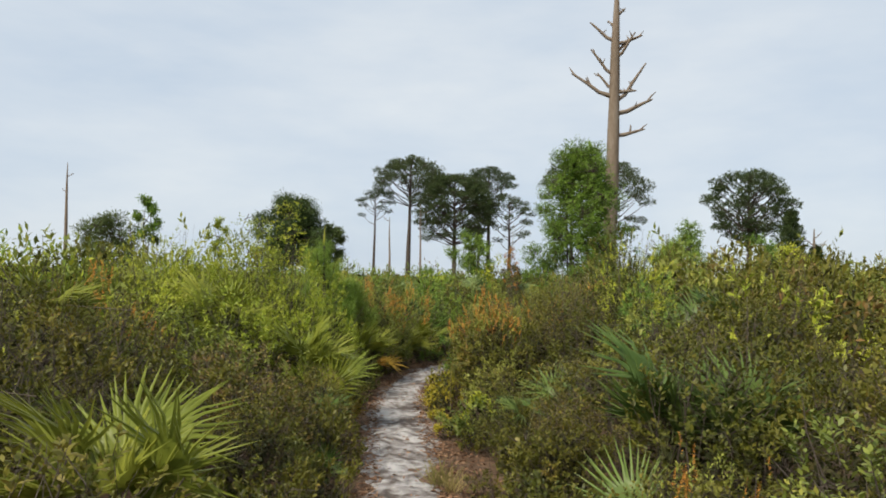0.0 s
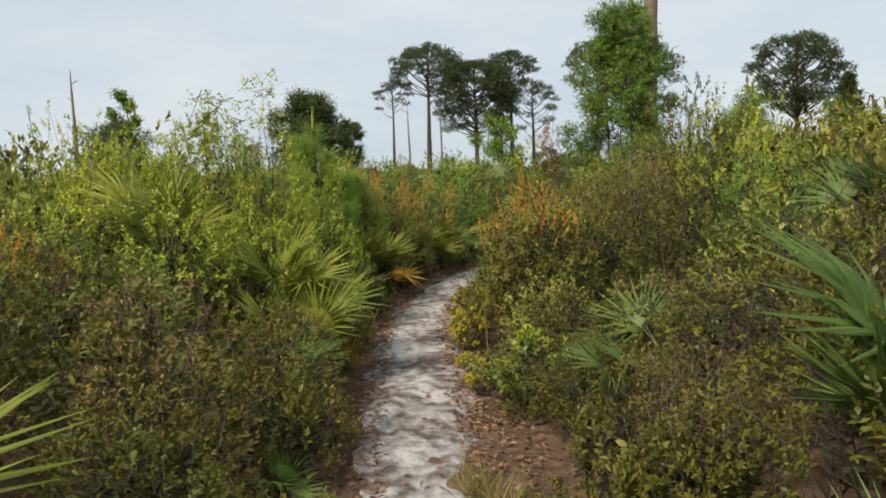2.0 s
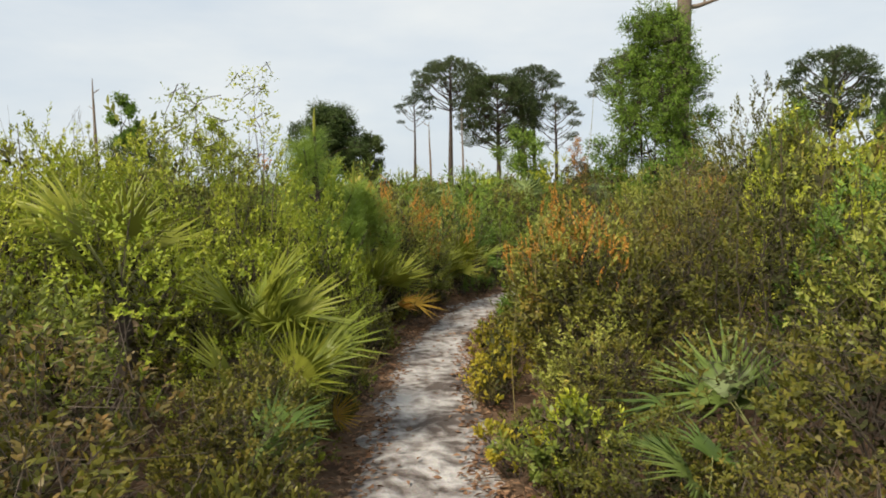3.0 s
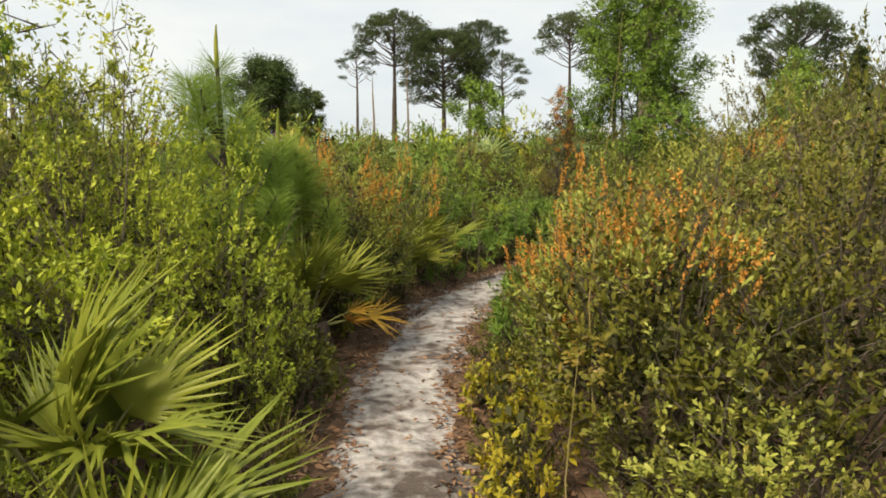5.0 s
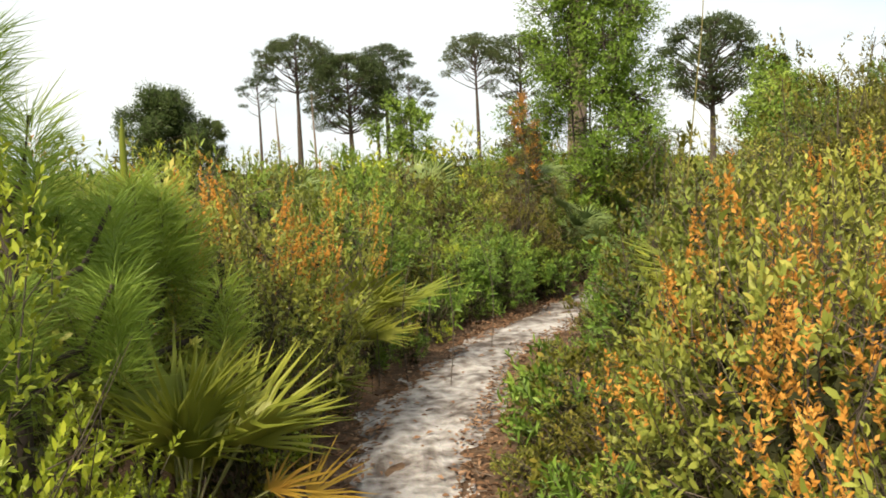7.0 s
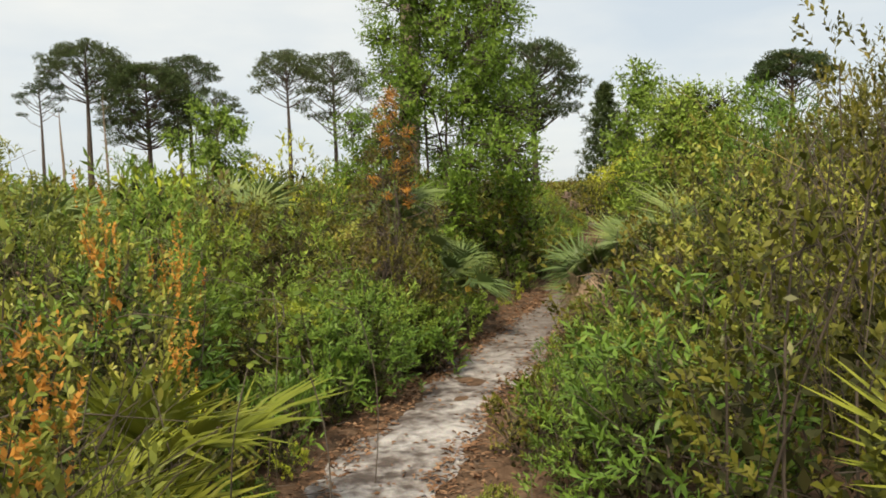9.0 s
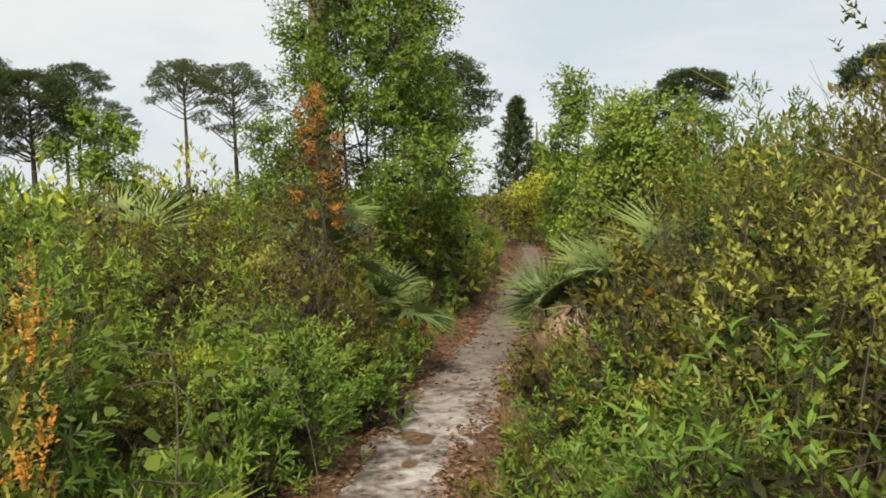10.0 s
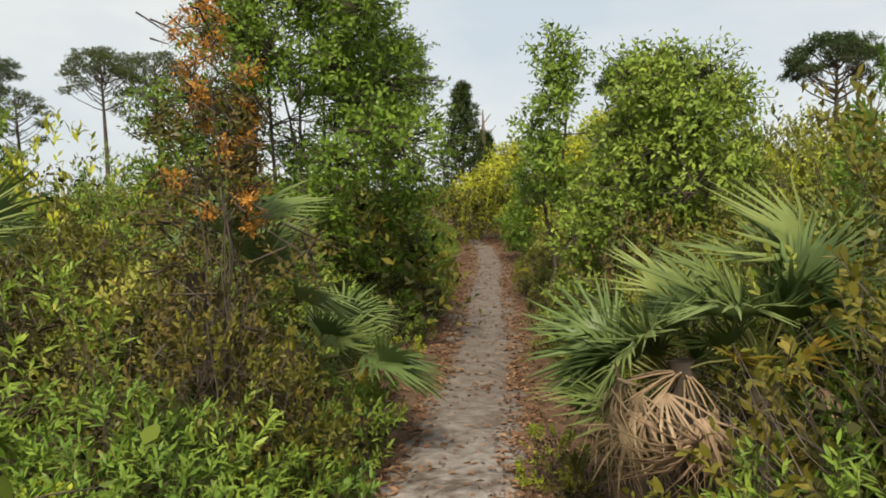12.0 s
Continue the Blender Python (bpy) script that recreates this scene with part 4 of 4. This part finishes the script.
leafy_tree("slender_sapling", -2.2, 9.2, 2.1, 0.4, 1.5, 49, M_BRIGHT, 110, 0.04, "thin whippy sapling with sparse pale leaves", 0.006, 4, 14, 1.3)
leafy_tree("rusty_shrub", 1.38, 16.15, 2.1, 0.2, 1.25, 50, M_ORANGE, 520, 0.019, "tall slender bush with rusty orange leaves", 0.006, 5, 22, 1.0)
leafy_tree("rusty_shrub", 1.4, 16.2, 1.75, 0.38, 0.5, 501, M_BROWN, 700, 0.032, "tall olive-brown scrub bush below rusty shoots", 0.006, 5, 20, 1.1)
leafy_tree("far_oak", -16.2, 85, 9.2, 4.3, 2.5, 51, M_FAROAK, 5200, 0.3, "dark rounded oak beyond the scrub", 0.14, 4, 44, 0.95)
leafy_tree("far_oak", -26, 62, 5.4, 3.0, 1.0, 52, M_FAROAK, 2200, 0.2, "dark rounded oak beyond the scrub", 0.14, 4, 22, 0.95)
leafy_tree("far_oak", -12.2, 86, 6.6, 2.2, 1.2, 53, M_FAROAK, 1500, 0.3, "dark rounded oak beyond the scrub", 0.12, 4, 18, 0.95)


def cone_pine(x, y, H, R, seed, label):
    """A young pine, whorls of rising branches narrowing to a pointed leader."""
    rng = np.random.default_rng(seed)
    root = tagged(new("young_pine"), label, "tree")
    root.location = (x, y, 0)
    part("trunk", mesh_of("young_pine_trunk", [(*tube([(0, 0, -0.05), (0.02, 0, H * 0.5), (0, 0, H)], [0.07, 0.045, 0.012], 7), 0)], [M_BARK], True), root)
    wood, cs = [], []
    for k in range(84):
        u = (k / 84) ** 0.9
        z = 0.35 + (H - 0.4) * u
        rad = R * (1 - u) ** 0.8 * rng.uniform(0.7, 1.05) + 0.06
        az = k * 2.4
        e = np.array([math.cos(az) * rad, math.sin(az) * rad, z + 0.3 * rad])
        wood.append((*tube([(0, 0, z), e * [0.6, 0.6, 1] - [0, 0, 0.08 * rad], e], [0.016, 0.011, 0.005], 4), 0))
        q = np.linspace(0.35, 1.0, 6)[:, None] * (e - [0, 0, z]) + [0, 0, z] + rng.normal(0, 0.05, (6, 3))
        cs.append(q)
    part("branchwork", mesh_of("young_pine_limbs", wood, [M_BARK]), root, kind="stuff")
    part("crown", mesh_of("young_pine_crown", [(*tufts(rng, np.concatenate(cs), 16, 0.24, 0.03, 0.9), 0)], [M_NEEDLE]), root, kind="stuff")
    return root


cone_pine(15.2, 34.8, 4.75, 1.4, 61, "dark green conical young pine at the end of the trail")
cone_pine(16.7, 35.6, 3.2, 0.8, 62, "dark green conical young pine at the end of the trail")


def pine_seedling(x, y, H, seed):
    """A low pine of long soft needles, with upright candles."""
    rng = np.random.default_rng(seed)
    root = tagged(new("pine_sapling"), "bushy pine sapling with long soft green needles", "tree")
    root.location = (x, y, 0)
    wood, c, w = [(*tube([(0, 0, -0.03), (0.03, 0, H * 0.5), (0, 0, H - 0.1)], [0.03, 0.022, 0.012], 6), 0)], [], []
    ends = [(0, 0, H - 0.22)]
    for k in range(15):
        z = H * rng.uniform(0.3, 0.86)
        rad = rng.uniform(0.25, 0.5) * (1.3 - z / H)
        ends.append((math.cos(k * 2.4) * rad, math.sin(k * 2.4) * rad, z))
    V = []
    for e in ends:
        e = np.array(e)
        if e[0]:
            wood.append((*tube([(0, 0, e[2] - 0.2), e * [0.7, 0.7, 1] - [0, 0, 0.1], e + [0, 0, 0.10]], [0.014, 0.012, 0.008], 5), 0))
        n = 420
        s = rng.uniform(-0.20, 0.10, n)
        a = rng.uniform(0, 6.28, n)
        base = e + np.stack([0 * s, 0 * s, s], 1)
        d = unit(np.stack([np.cos(a), np.sin(a), rng.uniform(0.05, 1.1, n)], 1))
        V.append((*leaves(base, d, rng.normal(0, 1, (n, 3)), rng.uniform(0.13, 0.21, n), 0.0035, 0.0, 0.16), 0))
    part("trunk", mesh_of("sapling_wood", wood, [M_BARK]), root)
    part("needles", mesh_of("sapling_needles", V, [M_YNEEDLE]), root, kind="stuff")
    part("candle", mesh_of("sapling_candle", [(*tube([(0, 0, H - 0.14), (0, 0, H + 0.02), (0.005, 0, H + 0.12)], [0.016, 0.013, 0.004], 7), 0)], [M_FROND]), root, "upright pale new shoot")
    return root


pine_seedling(-1.62, 10.75, 1.98, 71)
pine_seedling(-1.36, 11.3, 1.5, 72)


# ---- the scrub beyond, as far as the trees ----
def far_scrub():
    rng = np.random.default_rng(81)
    n = 2200
    rr = np.sqrt(rng.uniform(14 ** 2, 95 ** 2, n))
    az = rng.uniform(radians(-50), radians(75), n)
    x, y = np.sin(az) * rr, np.cos(az) * rr + 2
    o, s = off_trail(np.stack([x, y], 1))
    keep = (np.abs(o) > 12) | ((y > 32) & (np.abs(o) > 1.8))
    x, y = x[keep], y[keep]
    h = 1.35 + 0.25 * wave(x, y, 0.35, 4) + rng.normal(0, 0.12, len(x))
    for tone, share in ((M_OLIVE, 0), (M_BRIGHT, 1), (M_BROWN, 2)):
        sel = (np.arange(len(x)) % 3 == share)
        m = 11
        c = np.repeat(np.stack([x, y, h * 0.62], 1)[sel], m, 0)
        d = unit(rng.normal(0, 1, c.shape) + [0, 0, 0.35])
        p = c + d * np.array([0.75, 0.75, 0.45]) * rng.uniform(0.7, 1.1, (len(c), 1))
        sc = new("distant_scrub", mesh_of("distant_scrub", [(*shoot_leaves(rng, p, unit(d + [0, 0, 0.8]), 4, 0.3, 0.36, 0.17, 0.8, True), 0)], [tone]))
        tagged(sc, "low green and brown scrub stretching away to the trees", "scrub", kind="stuff")


far_scrub()


# ---- litter, grass, vines, dry canes ----
def litter():
    rng = np.random.default_rng(91)
    n = 26000
    k = rng.integers(50, len(LINE) - 60, n)
    side = np.where(rng.random(n) < 0.5, -1, 1)
    o = side * (0.19 + np.abs(rng.normal(0, 0.24, n)))
    few = rng.random(n) < 0.05 + 0.12 * np.clip((LINE[k, 1] - 14) / 3, 0, 1)
    o = np.where(few, rng.uniform(-0.3, 0.3, n), o)
    p = LINE[k] + LSIDE[k] * o[:, None]
    base = np.column_stack([p, rng.uniform(0.0, 0.022, n)])
    a = rng.uniform(0, 6.28, n)
    d = np.stack([np.cos(a), np.sin(a), rng.uniform(-0.1, 0.3, n)], 1)
    v, f = leaves(base, d, np.array([[0, 0, 1.0]]) + rng.normal(0, 0.3, (n, 3)), rng.uniform(0.025, 0.06, n), rng.uniform(0.010, 0.024, n), 0.25, 0.1, True)
    ob = new("leaf_litter", mesh_of("leaf_litter", [(v, f, 0)], [M_LITTER]))
    tagged(ob, "fallen brown leaves along both rims of the trail", "leaf litter", kind="stuff")
    m = 900
    k = rng.integers(50, len(LINE) - 60, m)
    o = np.where(rng.random(m) < 0.5, -1, 1) * (0.32 + np.abs(rng.normal(0, 0.22, m)))
    p = np.column_stack([LINE[k] + LSIDE[k] * o[:, None], np.full(m, 0.02)])
    a = rng.uniform(0, 6.28, m)
    q = p + np.stack([np.cos(a), np.sin(a), rng.uniform(-0.02, 0.1, m)], 1) * rng.uniform(0.05, 0.22, (m, 1))
    tw = new("fallen_twigs", mesh_of("fallen_twigs", [(*sticks(p, q, 0.003), 0)], [M_DRYTWIG]))
    tagged(tw, "thin dry twigs lying in the litter", "twigs", kind="stuff")


litter()


def grass_tuft(x, y, seed, blades, high, label):
    rng = np.random.default_rng(seed)
    n = blades
    d = unit(np.column_stack([rng.normal(0, 0.55, (n, 2)), np.full(n, 1.0)]))
    base = np.column_stack([rng.normal(0, 0.035, (n, 2)), np.zeros(n)])
    ob = new("grass_tuft", mesh_of("grass_tuft", [(*leaves(base, d, rng.normal(0, 1, (n, 3)), high * rng.uniform(0.5, 1.1, n), 0.005, 0.0, 0.25), 0)], [M_STRAW]))
    ob.location = (x, y, 0.0)
    return tagged(ob, label, "grass", "grass tufts at the trail's edge")


for k, (gx, gy, gb, gh) in enumerate(((0.02, 5.55, 90, 0.22), (0.10, 5.4, 60, 0.2), (-0.05, 8.45, 70, 0.2), (-0.95, 8.95, 60, 0.3), (-0.62, 5.0, 50, 0.25), (0.5, 12.6, 60, 0.25), (1.45, 14.2, 60, 0.22), (0.28, 7.4, 40, 0.22), (2.2, 15.2, 70, 0.22), (1.15, 15.9, 60, 0.2))):
    grass_tuft(gx, gy, 400 + k, gb, gh, "small tuft of straw-coloured grass")


def cane(pts, seed, r=0.004, label="long bare arching cane above the bushes"):
    rng = np.random.default_rng(seed)
    ob = new("bare_cane", mesh_of("bare_cane", [(*tube(pts, np.linspace(r, r * 0.4, len(pts)), 5), 0)], [M_STRAW]))
    return tagged(ob, label, "stem")


cane([(0.30, 8.6, 0.3), (0.27, 8.6, 0.8), (0.30, 8.62, 1.1)], 1)
cane([(0.12, 8.05, 0.0), (0.10, 8.06, 0.35), (0.13, 8.05, 0.75)], 2)
cane([(0.9, 11.2, 0.0), (0.88, 11.2, 1.2), (0.96, 11.2, 1.9), (0.98, 11.2, 2.25)], 3)
cane([(2.16, 12.6, 0.0), (2.15, 12.7, 1.3), (2.05, 13.03, 1.49), (1.98, 13.24, 1.58), (1.92, 13.35, 1.73), (1.83, 13.48, 1.83)], 4, 0.0028)


def vine(x, y, z, seed, n=22, r=0.22):
    rng = np.random.default_rng(seed)
    root = tagged(new("grape_vine"), "bright green round-leaved vine trailing over the bushes", "vine", "vines on the bushes")
    root.location = (x, y, 0)
    t = np.linspace(0, 1, 14)
    a = rng.uniform(0, 6.28)
    ln = np.column_stack([r * 1.2 * np.cos(a + 4 * t) * t, r * 1.2 * np.sin(a + 4 * t) * t, z * np.minimum(1, t * 2.2) + 0.04 * np.sin(9 * t)])
    part("stem", mesh_of("vine_stem", [(*tube(ln, np.linspace(0.003, 0.0015, 14), 4), 0)], [M_STEM]), root)
    p = ln[rng.integers(6, 14, n)] + rng.normal(0, 0.10, (n, 3)) * [1, 1, 0.5]
    d = unit(rng.normal(0, 1, (n, 3)) * [1, 1, 0.4])
    s = rng.uniform(0.026, 0.046, n)
    part("leaves", mesh_of("vine_leaves", [(*leaves(p, d, np.array([[0, 0, 0.8]]) + rng.normal(0, 0.6, (n, 3)), s, s * 0.9, 0.06, 0.1), 0)], [M_VINE]), root, kind="stuff")


for k, (vx, vy, vz) in enumerate(((-0.16, 13.1, 0.95), (0.1, 12.95, 0.85), (-0.35, 13.0, 1.0), (-1.15, 11.7, 0.95), (0.55, 13.9, 0.85), (0.05, 13.9, 0.95), (-0.8, 12.4, 0.9), (0.5, 14.8, 0.9), (-0.2, 14.6, 1.1), (-1.5, 13.0, 1.2))):
    vine(vx, vy, vz, 500 + k)

# rusty bushes that stand out along the trail
_rng = np.random.default_rng(77)
for bx, by, br, bh in ((0.42, 9.1, 0.34, 1.22), (0.58, 9.85, 0.36, 1.4), (0.66, 10.25, 0.36, 1.42), (0.62, 8.6, 0.36, 1.30), (-1.05, 11.75, 0.40, 1.55), (-1.3, 12.0, 0.42, 1.62), (-0.75, 12.3, 0.38, 1.35), (1.2, 10.6, 0.42, 1.45), (0.85, 10.75, 0.36, 1.05), (1.1, 3.3, 0.3, 0.8), (-2.9, 6.6, 0.5, 1.55), (-3.4, 7.5, 0.5, 1.6), (-0.6, 14.3, 0.4, 1.4)):
    put_shrub("rusty", bx, by, br, bh, _rng)
for bx, by, br, bh in ((-0.02, 8.35, 0.22, 0.42), (0.0, 9.3, 0.24, 0.48), (0.05, 8.8, 0.24, 0.5), (0.1, 7.2, 0.2, 0.36), (0.05, 9.75, 0.2, 0.35)):
    put_shrub("yellow", bx, by, br, bh, _rng)
# bushes that stand out beside the trail
for kind, bx, by, br, bh in (("bright", -1.66, 8.95, 0.45, 1.62), ("bright", -1.32, 9.5, 0.36, 1.28), ("bright", -1.9, 9.55, 0.55, 2.0), ("bright", -1.55, 10.05, 0.42, 1.55), ("bright", -2.3, 8.8, 0.6, 2.05), ("pale", -2.5, 9.7, 0.65, 2.15), ("bright", -2.75, 8.3, 0.6, 1.95), ("bright", -1.75, 8.45, 0.4, 1.35),
                             ("bright", -1.15, 9.15, 0.25, 0.8), ("bright", -1.2, 9.95, 0.3, 0.95), ("olive", -1.0, 9.6, 0.22, 0.55), ("olive", 0.98, 3.5, 0.34, 0.72), ("olive", 1.35, 3.2, 0.38, 0.8), ("olive", 0.74, 4.0, 0.26, 0.5),
                             ("olive", 0.85, 3.0, 0.3, 0.62), ("olive", 1.3, 15.97, 0.34, 1.1), ("olive", 1.52, 16.0, 0.28, 0.95), ("brown", 1.2, 16.25, 0.32, 1.2), ("brown", 1.48, 16.05, 0.3, 0.85), ("lance", 1.3, 15.85, 0.34, 0.8), ("lance", 1.02, 16.0, 0.36, 0.95), ("olive", 1.62, 16.2, 0.3, 0.85), ("lance", 1.55, 15.75, 0.32, 0.55), ("lance", 0.95, 15.7, 0.4, 0.85), ("lance", 0.6, 15.35, 0.4, 0.8), ("lance", 1.2, 15.8, 0.4, 0.85), ("lance", 2.2, 16.75, 0.25, 0.5), ("olive", 1.6, 16.9, 0.45, 1.15),
                             ("lance", 0.9, 15.2, 0.4, 0.8), ("lance", 2.95, 14.5, 0.42, 0.95), ("lance", 3.4, 14.7, 0.5, 1.2), ("lance", 2.05, 14.2, 0.36, 0.85), ("pale", 2.25, 14.75, 0.26, 0.36), ("lance", 1.78, 14.15, 0.3, 0.62), ("lance", 2.35, 14.45, 0.36, 0.9), ("lance", 1.95, 14.6, 0.24, 0.36), ("lance", 1.5, 13.75, 0.3, 0.5), ("lance", 2.5, 14.35, 0.3, 0.5), ("lance", 2.65, 13.9, 0.42, 0.85), ("lance", 3.2, 14.0, 0.5, 1.05), ("lance", 3.9, 15.2, 0.5, 1.4), ("lance", 2.1, 13.75, 0.36, 0.7), ("pale", 1.65, 13.3, 0.38, 0.8), ("brown", 1.75, 17.7, 0.45, 1.35),
                             ("olive", -1.0, 7.85, 0.3, 0.5), ("bright", -1.35, 7.65, 0.36, 0.75), ("olive", -0.98, 8.5, 0.24, 0.4), ("olive", -1.75, 8.0, 0.4, 0.95), ("olive", -1.1, 7.2, 0.34, 0.7), ("olive", -1.15, 8.0, 0.25, 0.42),
                             ("olive", 0.66, 5.0, 0.3, 0.6), ("olive", 0.56, 5.5, 0.28, 0.5), ("brown", 0.88, 5.3, 0.36, 0.8), ("olive", 0.52, 4.6, 0.25, 0.42), ("olive", 0.6, 6.4, 0.3, 0.62), ("bright", 0.42, 6.9, 0.28, 0.5), ("olive", 0.8, 4.9, 0.32, 0.75),
                             ("olive", 0.2, 9.85, 0.26, 0.42), ("lance", 0.26, 10.35, 0.28, 0.5), ("olive", 0.2, 10.9, 0.25, 0.4), ("lance", 0.42, 11.35, 0.3, 0.6), ("lance", 0.55, 11.9, 0.3, 0.6), ("olive", 0.5, 10.7, 0.34, 0.75),
                             ("olive", -1.2, 10.3, 0.3, 0.6), ("olive", -1.0, 11.2, 0.25, 0.5), ("brown", -0.95, 11.7, 0.3, 0.7),
                             ("lance", -0.42, 13.3, 0.26, 0.45), ("olive", -0.2, 13.85, 0.28, 0.55), ("lance", 0.14, 14.35, 0.28, 0.55), ("lance", 0.52, 14.95, 0.28, 0.55), ("olive", -0.7, 13.9, 0.4, 0.9),
                             ("lance", 0.05, 16.0, 0.4, 0.9), ("olive", -0.3, 15.6, 0.42, 0.95), ("lance", 0.45, 16.3, 0.4, 0.95), ("olive", 0.3, 15.5, 0.36, 0.8),
                             ("olive", -0.62, 3.4, 0.28, 0.42), ("olive", -0.75, 4.0, 0.3, 0.55), ("olive", -0.7, 4.65, 0.28, 0.5), ("bright", -0.72, 2.8, 0.28, 0.45), ("olive", -1.0, 4.6, 0.4, 0.8), ("olive", -0.88, 5.65, 0.3, 0.6),
                             ("olive", -0.98, 6.25, 0.34, 0.8), ("olive", -1.08, 6.9, 0.32, 0.74), ("olive", -0.8, 6.05, 0.26, 0.5), ("brown", -1.2, 5.2, 0.4, 0.9), ("olive", 0.6, 3.2, 0.26, 0.45), ("olive", 0.58, 2.6, 0.26, 0.42), ("olive", 0.6, 3.7, 0.25, 0.42)):
    put_shrub(kind, bx, by, br, bh, _rng)
for kind, bx, by, bh in (("olive", 11.6, 29.3, 1.7), ("bright", 12.4, 29.9, 1.8), ("olive", 13.0, 30.8, 1.8), ("olive", 10.9, 29.8, 1.7), ("bright", 13.0, 29.0, 1.6), ("olive", 12.0, 31.0, 1.9), ("olive", 3.9, 20.6, 1.8), ("bright", 4.3, 20.9, 1.8), ("olive", 2.5, 19.6, 1.7), ("olive", 3.9, 19.5, 1.5)):
    put_shrub(kind, bx, by, 0.95, bh, _rng, True)
